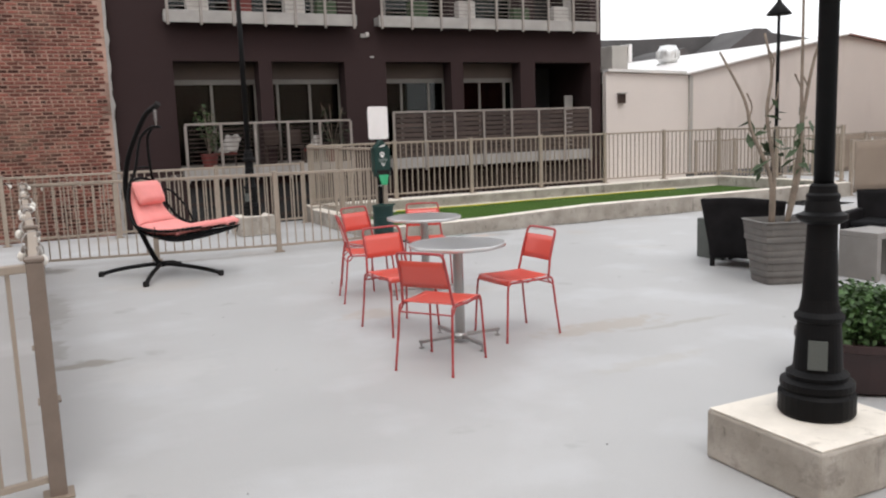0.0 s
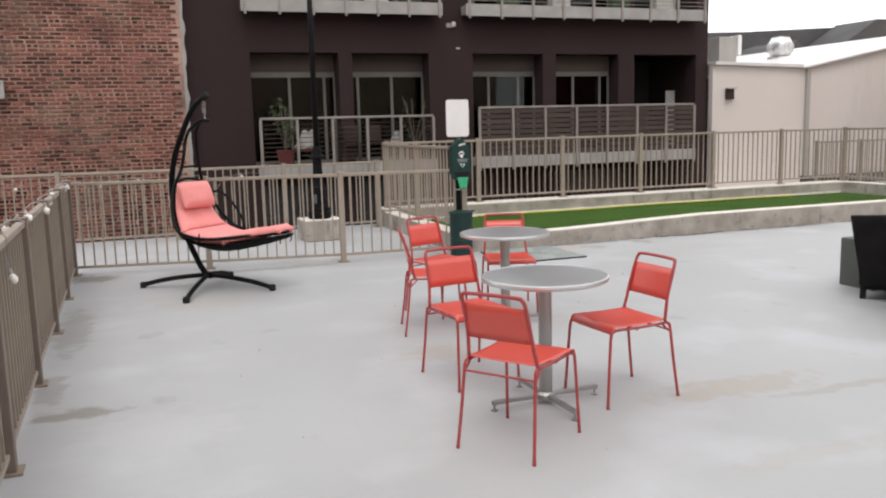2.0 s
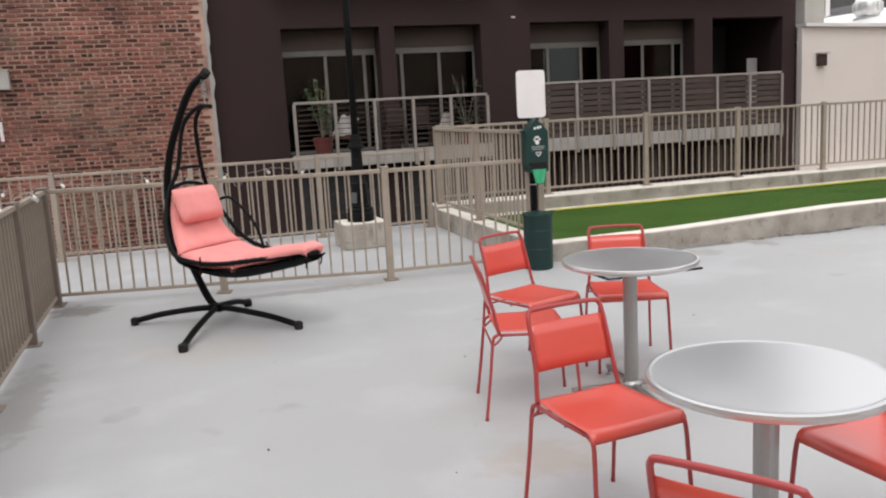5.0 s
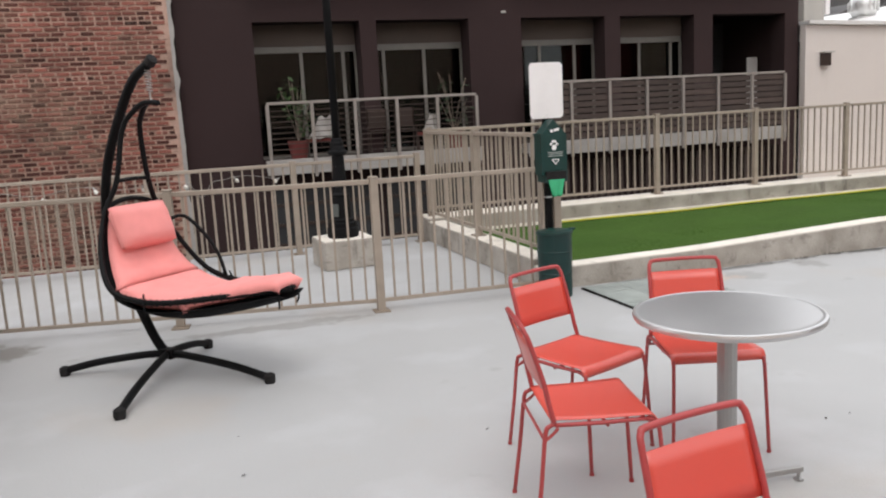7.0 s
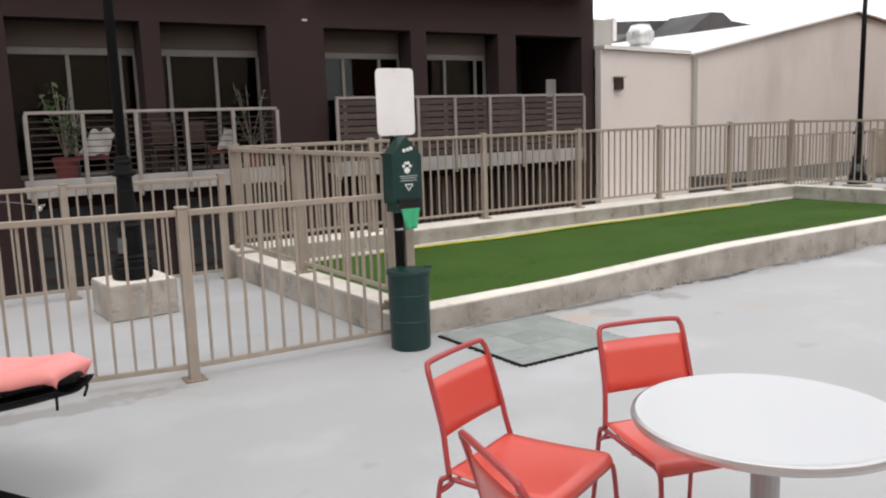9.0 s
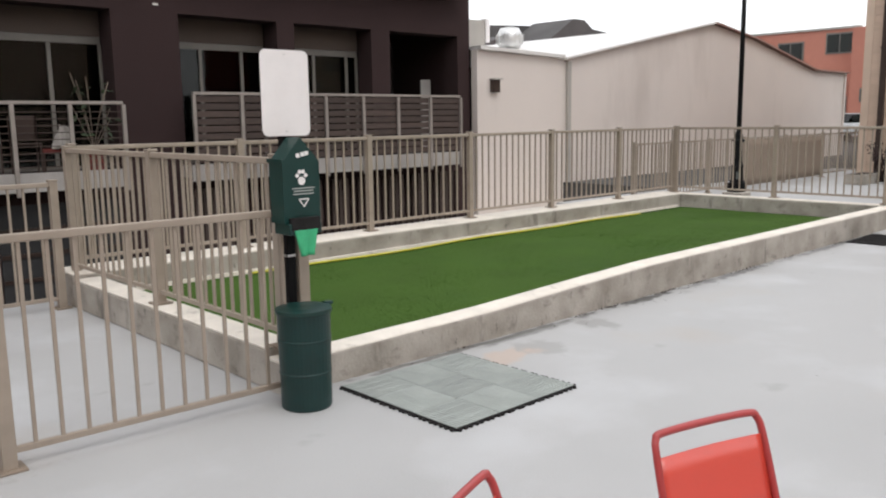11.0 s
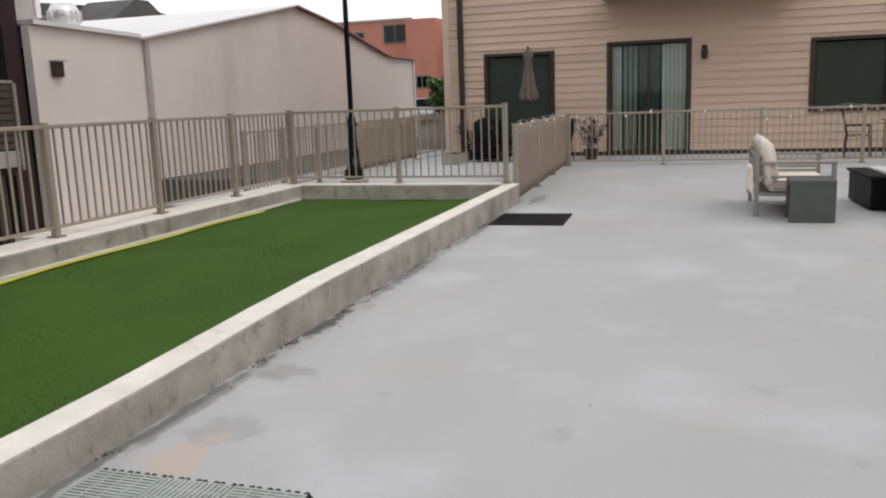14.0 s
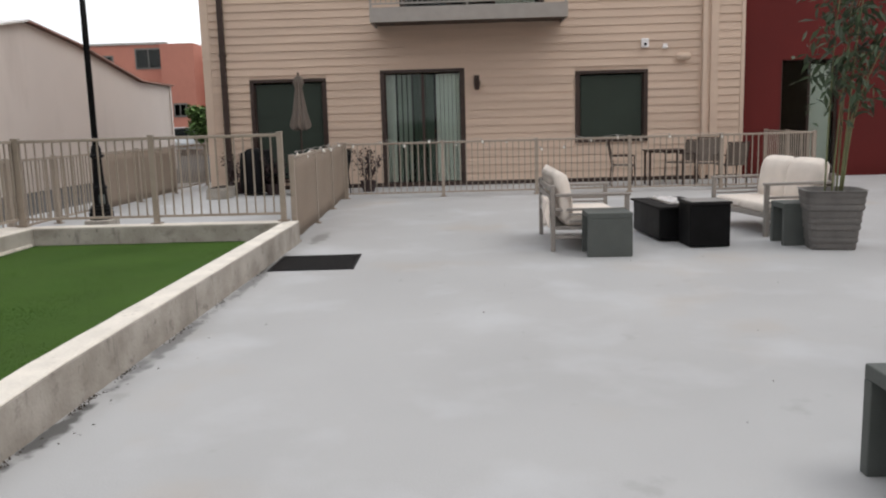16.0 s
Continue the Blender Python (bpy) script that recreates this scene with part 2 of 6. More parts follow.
M = dict(
    deck=stained_deck(),
    ground=mat("asphalt", (0.06, 0.06, 0.06), 0.9, 0, 0.4, 0.3, 0.3, 40),
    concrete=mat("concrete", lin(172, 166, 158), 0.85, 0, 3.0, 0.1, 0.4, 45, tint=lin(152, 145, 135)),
    # on kerb and plinth tops this paler tone carries the light from above
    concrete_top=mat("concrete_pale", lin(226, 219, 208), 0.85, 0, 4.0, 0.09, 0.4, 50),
    turf=mat("turf", lin(64, 89, 37), 0.95, 0, 1.3, 0.08, 0.4, 160, spec=0.1),
    blade=mat("turf_blade", lin(66, 95, 39), 0.8, 0, 1.0, 0.06, 0, 60, island=0.12, spec=0.15),
    fence=mat("taupe_paint", lin(156, 144, 131), 0.5, 0.0, 7, 0.08, 0.08, 90),
    fence_dark=mat("taupe_paint_worn", lin(138, 124, 110), 0.55, 0.0, 7, 0.1, 0.08, 90),
    # posts of the screened fence: darker and browner than the others
    fence_brown=mat("dull_brown_post", lin(120, 107, 97), 0.55, 0.0, 7, 0.1, 0.08, 90),
    screen=mat("tan_screen", lin(143, 130, 118), 0.9, 0.0, 1.5, 0.06, 0.4, 260, spec=0.1),
    coral=mat("coral_paint", lin(210, 76, 62), 0.33, 0.0, 4, 0.03, 0.02, 120, spec=0.9),
    coral_frame=mat("coral_tube_paint", lin(168, 66, 66), 0.35, 0.0, 9, 0.08, 0.05, 120),
    cushion=mat("salmon_fabric", lin(244, 158, 154), 0.9, 0, 5, 0.06, 0.5, 300, spec=0.15),
    black=mat("black_paint", (0.006, 0.006, 0.0065), 0.5, 0.0, 5, 0.3, 0.08, 60, spec=0.12),
    blacksoft=mat("black_mesh_fabric", (0.01, 0.01, 0.011), 0.9, 0.0, 5, 0.25, 0.5, 240, spec=0.1),
    steel=mat("brushed_steel", (0.4, 0.39, 0.38), 0.34, 1.0, 3, 0.08, 0.12, 90, stretch=(1, 12, 1)),
    tabletop=mat("tabletop_steel", (0.64, 0.635, 0.635), 0.38, 0.92, 2, 0.03, 0.015, 140),
    green=mat("green_paint", lin(8, 50, 46), 0.38, 0.0, 5, 0.12, 0.06, 70),
    bin=mat("perforated_green_steel", lin(4, 50, 48), 0.42, 0.0, 5, 0.12, 0.06, 70),
    greenbag=mat("green_plastic_bag", lin(60, 170, 120), 0.4, 0.0, 8, 0.15, 0.3, 40),
    white=mat("white_sign", lin(232, 229, 228), 0.42, 0.0, 6, 0.03, 0.03, 70),
    stucco=mat("brown_stucco", lin(56, 43, 43), 0.92, 0, 0.5, 0.1, 0.6, 45, spec=0.2),
    stucco2=mat("taupe_panel", lin(88, 78, 72), 0.85, 0, 0.8, 0.08, 0.3, 45, spec=0.2),
    winframe=mat("window_frame_grey", lin(112, 108, 102), 0.5, 0, 4, 0.08, 0.05, 80),
    # near-black: the shade inside the rooms is put into their colour
    interior=mat("shaded_room", (0.03, 0.03, 0.031), 0.9, 0, 1.0, 0.3, 0.0, 10),
    slab=mat("balcony_slab", lin(158, 154, 150), 0.8, 0, 2, 0.12, 0.3, 45),
    rail=mat("balcony_rail", lin(150, 142, 136), 0.5, 0.3, 5, 0.1, 0.05, 70),
    slat=mat("dark_wood_slat", lin(72, 60, 55), 0.8, 0, 4, 0.2, 0.3, 60, obj=0.2, stretch=(1, 6, 6)),
    brick=mat("brick", lin(132, 83, 73), 0.9, 0, 9, 0.16, 0.6, 60, obj=0.35, spec=0.2),
    brick_dark=mat("burnt_brick", lin(80, 50, 44), 0.9, 0, 0.9, 0.2, 0.6, 60, island=0.45, spec=0.2),
    brick_far=mat("brick_wall", lin(132, 83, 73), 0.9, 0, 0.5, 0.22, 0.6, 60, island=0.4, spec=0.2),
    mortar=mat("mortar", lin(176, 146, 132), 0.95, 0, 1.2, 0.2, 0.6, 40, spec=0.1),
    siding=mat("tan_siding", lin(201, 178, 159), 0.75, 0, 1.5, 0.05, 0.25, 30, obj=0.04, spec=0.3, stretch=(1, 0.3, 3)),
    tantrim=mat("tan_trim", lin(201, 179, 160), 0.7, 0, 2, 0.05, 0.15, 40),
    bronze=mat("bronze_frame", lin(58, 44, 38), 0.5, 0.2, 4, 0.12, 0.05, 70),
    redwall=mat("dark_red_stucco", lin(98, 40, 38), 0.9, 0, 0.8, 0.08, 0.4, 45, spec=0.2),
    curtain=mat("pale_blind", lin(210, 214, 207), 0.8, 0, 3, 0.05, 0.1, 60, obj=0.06),
    curtain_dark=mat("green_grey_blind", lin(80, 96, 86), 0.85, 0, 3, 0.05, 0.1, 60),
    mesh_screen=mat("dark_insect_screen", lin(54, 62, 55), 0.7, 0, 1.5, 0.08, 0.2, 300, spec=0.2),
    curtain_mid=mat("grey_green_blind", lin(142, 152, 142), 0.85, 0, 3, 0.05, 0.1, 60),
    metalwall=mat("pale_metal_wall", lin(212, 203, 197), 0.7, 0, 0.35, 0.04, 0.1, 25, spec=0.3),
    metaltrim=mat("grey_trim", lin(170, 166, 160), 0.6, 0.2, 2, 0.08, 0.05, 40),
    roofpale=mat("pale_metal_roof", lin(226, 224, 222), 0.5, 0.3, 1, 0.05, 0.05, 30),
    rustroof=mat("rusty_metal_roof", lin(150, 116, 106), 0.7, 0.1, 1, 0.15, 0.1, 30),
    roofdark=mat("dark_shingle", lin(84, 82, 82), 0.9, 0, 0.6, 0.2, 0.6, 8),
    galv=mat("galvanised", (0.7, 0.7, 0.69), 0.35, 0.8, 4, 0.15, 0.1, 40),
    redbrick=mat("orange_brick_far", lin(192, 130, 113), 0.9, 0, 0.15, 0.1, 0.3, 3, spec=0.2),
    glass=glass_mat("window_glass", ior=1.3),
    glassdark=glass_mat("tinted_glass", (0.26, 0.32, 0.29), ior=1.42),
    mattile=mat("grey_floor_tile", lin(160, 166, 162), 0.8, 0, 4, 0.1, 0.3, 60, obj=0.07),
    rubber=mat("black_rubber", (0.02, 0.019, 0.019), 0.8, 0, 8, 0.3, 0.4, 120, spec=0.15),
    planter=mat("grey_ribbed_planter", lin(100, 97, 94), 0.7, 0, 6, 0.14, 0.3, 50),
    potbrown=mat("brown_planter", lin(52, 36, 36), 0.55, 0, 5, 0.15, 0.15, 60),
    soil=mat("soil", (0.04, 0.028, 0.02), 0.95, 0, 14, 0.4, 0.8, 60),
    leaf=mat("leaf", (0.05, 0.1, 0.03), 0.55, 0, 4, 0.2, 0.1, 40, island=0.5, spec=0.4),
    leaf_far=mat("yellow_green_leaf", (0.1, 0.17, 0.05), 0.6, 0, 4, 0.2, 0.1, 40, island=0.5, spec=0.3),
    leafdark=mat("dark_leaf", (0.04, 0.065, 0.03), 0.55, 0, 4, 0.2, 0.1, 40, island=0.5, spec=0.4),
    bark=mat("grey_bark", lin(132, 120, 108), 0.9, 0, 12, 0.2, 0.5, 60),
    cane=mat("bamboo_cane", lin(104, 108, 72), 0.6, 0, 8, 0.2, 0.2, 40),
    alu=mat("grey_aluminium", lin(152, 146, 140), 0.42, 0.4, 5, 0.06, 0.05, 80),
    cream=mat("cream_cushion", lin(226, 216, 206), 0.92, 0, 5, 0.05, 0.5, 260, spec=0.15),
    sidetable=mat("grey_composite", lin(82, 86, 83), 0.7, 0, 5, 0.1, 0.2, 70),
    sidetable2=mat("pale_grey_composite", lin(140, 137, 134), 0.7, 0, 5, 0.08, 0.2, 70),
    wicker=mat("black_wicker", (0.011, 0.01, 0.011), 0.7, 0, 6, 0.35, 0.6, 160, spec=0.12),
    umbrella=mat("taupe_canvas", lin(108, 98, 90), 0.9, 0, 5, 0.1, 0.4, 160),
    yellow=mat("yellow_hose", lin(196, 190, 60), 0.5, 0, 6, 0.1, 0.1, 60),
    bulb=mat("clear_bulb", lin(225, 222, 215), 0.12, 0, 6, 0.05, 0.0, 60),
    clothwhite=mat("white_cloth", lin(190, 185, 180), 0.9, 0, 6, 0.08, 0.6, 50),
    carpaint=mat("white_car_paint", lin(210, 212, 214), 0.25, 0.1, 4, 0.03, 0.0, 30),
    carpaint2=mat("grey_car_paint", lin(120, 124, 130), 0.25, 0.3, 4, 0.03, 0.0, 30),
    terracotta=mat("red_pot", lin(110, 50, 46), 0.8, 0, 6, 0.1, 0.2, 60),
)
def perforated(m, radius, pitch):
    """Rows of small holes round a drum: darker dimples in a diagonal net."""
    n, l = m.node_tree.nodes, m.node_tree.links
    b = n["Principled BSDF"]
    base = b.inputs["Base Color"].links[0].from_socket
    co, sp = n.new("ShaderNodeTexCoord"), n.new("ShaderNodeSeparateXYZ")
    l.new(co.outputs["Object"], sp.inputs[0])
    def op(kind, a, c=None):
        q = n.new("ShaderNodeMath")
        q.operation = kind
        for slot, v in enumerate((a, c)):
            if v is None:
                continue
            if isinstance(v, (int, float)):
                q.inputs[slot].default_value = v
            else:
                l.new(v, q.inputs[slot])
        return q.outputs[0]
    arc = op("MULTIPLY", op("ARCTAN2", sp.outputs["Y"], sp.outputs["X"]), radius)
    k = math.pi / pitch
    net = op("MULTIPLY", op("SINE", op("MULTIPLY", op("ADD", arc, sp.outputs["Z"]), k)), op("SINE", op("MULTIPLY", op("SUBTRACT", arc, sp.outputs["Z"]), k)))
    hole = op("GREATER_THAN", net, 0.3)
    mx = n.new("ShaderNodeMixRGB")
    mx.inputs["Color2"].default_value = (0.0015, 0.006, 0.005, 1)
    l.new(op("MULTIPLY", hole, 0.8), mx.inputs["Fac"])
    l.new(base, mx.inputs["Color1"])
    l.new(mx.outputs["Color"], b.inputs["Base Color"])
    return m


perforated(M["bin"], 0.142, 0.014)
grimy(M["concrete"], lin(104, 98, 90), 5.0, 0.56, 0.68, 0.55, (1, 1, 1.6))
grimy(M["concrete"], lin(60, 58, 54), 16.0, 0.63, 0.70, 0.6, (1, 1, 0.5))
grimy(M["concrete"], lin(70, 66, 60), 2.6, 0.58, 0.66, 0.5, (1.6, 1, 0.35))
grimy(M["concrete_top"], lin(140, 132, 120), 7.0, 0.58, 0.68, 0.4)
for key in ("brick", "brick_dark", "brick_far", "mortar"):
    grimy(M[key], lin(52, 42, 40), 0.6, 0.5, 0.66, 0.62, (1, 1, 1.3), True)
    grimy(M[key], lin(150, 128, 112), 0.9, 0.5, 0.68, 0.6, (1, 1, 1), True)
    grimy(M[key], lin(46, 38, 36), 7.0, 0.6, 0.66, 0.6, (0.5, 1, 2.5), True)
grimy(M["turf"], lin(56, 84, 36), 0.8, 0.5, 0.65, 0.4)
grimy(M["metalwall"], lin(170, 160, 152), 0.5, 0.52, 0.7, 0.35, (1, 1, 0.25))


# ---- mesh helpers ----
def data_of(name, bm, material, smooth=False):
    me = bpy.data.meshes.new(name)
    bm.to_mesh(me)
    bm.free()
    me.materials.append(material)
    if smooth:
        me.shade_smooth()
    return me


def part(name, bm, material, parent, label="", smooth=False, at=None):
    """Links a bmesh (or a ready mesh) as one object under a thing or a part."""
    me = bm if isinstance(bm, bpy.types.Mesh) else data_of(name, bm, material, smooth)
    ob = new(name, me)
    ob.parent = parent
    if at is not None:
        ob.matrix_basis = at
    if label:
        ob["label"] = label
    return ob


def thing(name, m, label, category, group=""):
    ob = new(name)
    ob.empty_display_size = 0.1
    ob.matrix_world = m
    return tagged(ob, label, category, group)


def box(bm, a, b, bevel=0.0, m=None):
    vs = [bm.verts.new(((a[0], b[0])[i], (a[1], b[1])[j], (a[2], b[2])[k])) for i in (0, 1) for j in (0, 1) for k in (0, 1)]
    fs = [bm.faces.new([vs[i] for i in q]) for q in ((0, 1, 3, 2), (4, 6, 7, 5), (0, 4, 5, 1), (2, 3, 7, 6), (0, 2, 6, 4), (1, 5, 7, 3))]
    if bevel:
        es = list({e for f in fs for e in f.edges})
        r = bmesh.ops.bevel(bm, geom=es, offset=bevel, segments=2, profile=0.5, affect="EDGES")
        vs = list({v for f in r["faces"] for v in f.verts})
    if m is not None:
        bmesh.ops.transform(bm, matrix=m, verts=list({v for v in vs if v.is_valid}))
    return bm


def boxbm(a, b, bevel=0.0, m=None):
    return box(bmesh.new(), a, b, bevel, m)


def tube(bm, pts, r, n=8, caps=True, radii=None):
    """A round tube through points."""
    pts = [Vector(p) for p in pts]
    rings, up = [], None
    for i, p in enumerate(pts):
        d = (pts[min(i + 1, len(pts) - 1)] - pts[max(i - 1, 0)]).normalized()
        if up is None:
            up = d.orthogonal().normalized()
        up = (up - d * up.dot(d)).normalized()
        side = d.cross(up)
        rr = radii[i] if radii else r
        rings.append([bm.verts.new(p + (up * math.cos(a) + side * math.sin(a)) * rr) for a in (2 * math.pi * k / n for k in range(n))])
    for a, b in zip(rings, rings[1:]):
        for k in range(n):
            bm.faces.new((a[k], a[(k + 1) % n], b[(k + 1) % n], b[k]))
    if caps:
        bm.faces.new(rings[0][::-1])
        bm.faces.new(rings[-1])
    return bm


def curve_pts(pts, n=8):
    """A smooth line through points."""
    p = [Vector(q) for q in pts]
    p = [p[0] * 2 - p[1]] + p + [p[-1] * 2 - p[-2]]
    out = []
    for i in range(1, len(p) - 2):
        for k in range(n):
            t = k / n
            out.append(0.5 * ((2 * p[i]) + (p[i + 1] - p[i - 1]) * t + (2 * p[i - 1] - 5 * p[i] + 4 * p[i + 1] - p[i + 2]) * t * t + (3 * p[i] - p[i - 1] - 3 * p[i + 1] + p[i + 2]) * t ** 3))
    return out + [p[-2]]


def lathe(profile, n=24, bm=None, at=(0, 0, 0)):
    bm = bm or bmesh.new()
    rings = []
    for r, z in profile:
        rings.append([bm.verts.new((at[0] + r * math.cos(2 * math.pi * k / n), at[1] + r * math.sin(2 * math.pi * k / n), at[2] + z)) for k in range(n)])
    for a, b in zip(rings, rings[1:]):
        for k in range(n):
            bm.faces.new((a[k], a[(k + 1) % n], b[(k + 1) % n], b[k]))
    bm.faces.new(rings[0][::-1])
    bm.faces.new(rings[-1])
    return bm


def grid_sheet(fn, nu, nv, thick):
    """A closed sheet: fn(u, v) gives a point; thickness goes straight down its normal."""
    bm = bmesh.new()
    top = [[bm.verts.new(fn(i / nu, j / nv)) for j in range(nv + 1)] for i in range(nu + 1)]
    for i in range(nu):
        for j in range(nv):
            bm.faces.new((top[i][j], top[i + 1][j], top[i + 1][j + 1], top[i][j + 1]))
    bm.normal_update()
    bot = [[bm.verts.new(v.co - v.normal * thick) for v in row] for row in top]
    for i in range(nu):
        for j in range(nv):
            bm.faces.new((bot[i][j], bot[i][j + 1], bot[i + 1][j + 1], bot[i + 1][j]))
    for i in range(nu):
        bm.faces.new((top[i][0], bot[i][0], bot[i + 1][0], top[i + 1][0]))
        bm.faces.new((top[i][nv], top[i + 1][nv], bot[i + 1][nv], bot[i][nv]))
    for j in range(nv):
        bm.faces.new((top[0][j], top[0][j + 1], bot[0][j + 1], bot[0][j]))
        bm.faces.new((top[nu][j], bot[nu][j], bot[nu][j + 1], top[nu][j + 1]))
    return bm


def raw(name, verts, faces, material):
    me = bpy.data.meshes.new(name)
    me.from_pydata(verts, [], faces)
    me.materials.append(material)
    return me


# ---- structure ----
def structure():
    bm = bmesh.new()
    # the street level, with the sunken lane between the deck and the buildings behind it
    xs, ys = [-3000, -20, 13.3, 3000], [-3000, 11.71, 17.42, 3000]
    low, high = -3.6, -0.08
    grid = {}
    def v(x, y, z):
        return grid.setdefault((x, y, z), bm.verts.new((x, y, z)))
    for i in range(3):
        for j in range(3):
            z = low if (i == 1 and j == 1) else high
            q = [v(xs[i], ys[j], z), v(xs[i + 1], ys[j], z), v(xs[i + 1], ys[j + 1], z), v(xs[i], ys[j + 1], z)]
            bm.faces.new(q)
    ring = [(xs[1], ys[1]), (xs[2], ys[1]), (xs[2], ys[2]), (xs[1], ys[2])]
    for a, b in zip(ring, ring[1:] + ring[:1]):
        bm.faces.new([v(*a, high), v(*b, high), v(*b, low), v(*a, low)])
    g = part("ground", bm, M["ground"], None)
    tagged(g, "grey asphalt ground around the raised terrace", kind="structure")
    # unseen walls, added only to keep bright sky out of the window reflections
    for name, a, b, lb in (("wall_south", (-14.4, -14.4, -0.69), (18.1, -14.05, 9.0), "unseen tan wall added south of the terrace to darken window reflections"), ("wall_west", (-14.4, -14.0, -0.69), (-14.05, 6.5, 10.5), "unseen tan wall added west of the terrace to darken window reflections")):
        tagged(part(name, boxbm(a, b), M["siding"], None), lb, kind="structure")
    bm = bmesh.new()
    box(bm, (-14, -14, -0.68), (17.7, 11.7, 0))
    box(bm, (8.6, 11.7, -0.68), (17.7, 13.6, 0))
    box(bm, (17.7, 11.9, -0.68), (21, 13.6, 0))
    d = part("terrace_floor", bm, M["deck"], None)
    tagged(d, "pale grey coated concrete terrace floor with dirt stains and dark strips along its edges", kind="structure")
    # added pale slab: hides the dark ground and reads as more shed wall
    a = part("pavement", boxbm((9.2, 13.605, -0.9), (31, 17.08, -0.66)), M["concrete_top"], None)
    tagged(a, "pale slab added along the metal shed to look like its wall base", kind="structure")


structure()


def lawn_court():
    """The low concrete kerb round the strip of artificial turf."""
    c = thing("bocce_court", pose(0, 0, 0), "long low concrete kerb around a strip of green artificial turf", "planter bed")
    x0, x1, y0, y1 = -0.78, 9.05, 7.985, 11.68
    ix0, ix1, iy0, iy1 = -0.56, 8.8, 8.178, 11.2
    def kerb(a, b, h):
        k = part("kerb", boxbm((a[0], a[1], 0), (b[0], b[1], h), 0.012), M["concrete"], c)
        part("kerb_top", boxbm((a[0] + 0.006, a[1] + 0.006, h + 0.001), (b[0] - 0.006, b[1] - 0.006, h + 0.012), 0.004), M["concrete_top"], k, "worn kerb top, paler for the light put into its colour")
    # the front kerb rises along its length, with an uneven hand-floated edge
    def height(x):
        return float(np.interp(x, (x0, 0.9, 2.0, 3.0, x1), (0.192, 0.205, 0.243, 0.272, 0.275))) + 0.002 * noise.noise((x * 3, 1, 0))
    def run(ya, yb, lift, low, inset, wave):
        bm, n, rows = bmesh.new(), 80, []
        for i in range(n + 1):
            x = x0 + inset + (x1 - x0 - 2 * inset) * i / n
            a, b = ya + inset + wave * noise.noise((x * 2.5, 5, 0)), yb - inset + wave * noise.noise((x * 2.5, 9, 0))
            h = height(x) + lift
            zl = 0.0 if low is None else h - low
            rows.append([bm.verts.new(p) for p in ((x, a, zl), (x, a, h - 0.008), (x, a + 0.008, h), (x, b - 0.008, h), (x, b, h - 0.008), (x, b, zl))])
        for p, q in zip(rows, rows[1:]):
            for k in range(6):
                bm.faces.new((p[k], q[k], q[(k + 1) % 6], p[(k + 1) % 6]))
        bm.faces.new(rows[0])
        bm.faces.new(rows[-1][::-1])
        bmesh.ops.recalc_face_normals(bm, faces=bm.faces)
        return bm
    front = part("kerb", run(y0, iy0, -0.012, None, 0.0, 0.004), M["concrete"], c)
    part("kerb_top", run(y0, iy0, 0.0, 0.0119, 0.003, 0.004), M["concrete_top"], front, "worn kerb top, paler for the light put into its colour")
    kerb((x0, iy1), (x1, y1), 0.272)
    kerb((x0, iy0 + 0.001), (ix0, iy1 - 0.001), 0.235)
    kerb((ix1, iy0 + 0.001), (x1, iy1 - 0.001), 0.275)
    n = 60
    bm = grid_sheet(lambda u, v: (ix0 + 0.002 + u * (ix1 - ix0 - 0.004), iy0 + 0.002 + v * (iy1 - iy0 - 0.004), 0.074 + 0.008 * noise.noise((u * 9, v * 4, 0))), n, 20, 0.1)
    part("turf", bm, M["turf"], c, "green artificial turf", smooth=True)
    rng = np.random.default_rng(4)
    k = 70000
    px, py = rng.uniform(ix0 + 0.02, ix1 - 0.02, k), rng.uniform(iy0 + 0.02, iy1 - 0.02, k)
    a, w, hh = rng.uniform(0, 6.28, k), rng.uniform(0.002, 0.004, k), rng.uniform(0.006, 0.014, k)
    lean = rng.uniform(-0.012, 0.012, (k, 2))
    verts = np.empty((k, 3, 3))
    verts[:, 0] = np.c_[px - np.cos(a) * w, py - np.sin(a) * w, np.full(k, 0.067)]
    verts[:, 1] = np.c_[px + np.cos(a) * w, py + np.sin(a) * w, np.full(k, 0.067)]
    verts[:, 2] = np.c_[px + lean[:, 0], py + lean[:, 1], 0.069 + hh]
    me = raw("blades", verts.reshape(-1, 3).tolist(), np.arange(3 * k).reshape(-1, 3).tolist(), M["blade"])
    tagged(part("grass", me, None, c), "short green turf blades", kind="stuff")
    rim = bmesh.new()
    box(rim, (ix0 + 0.3, iy1 - 0.03, 0.06), (ix1 - 0.1, iy1 - 0.004, 0.11), 0.004)
    part("edge_board", rim, M["concrete_top"], c, "pale edging strip")


lawn_court()


# ---- fences ----
picket_cache = {}


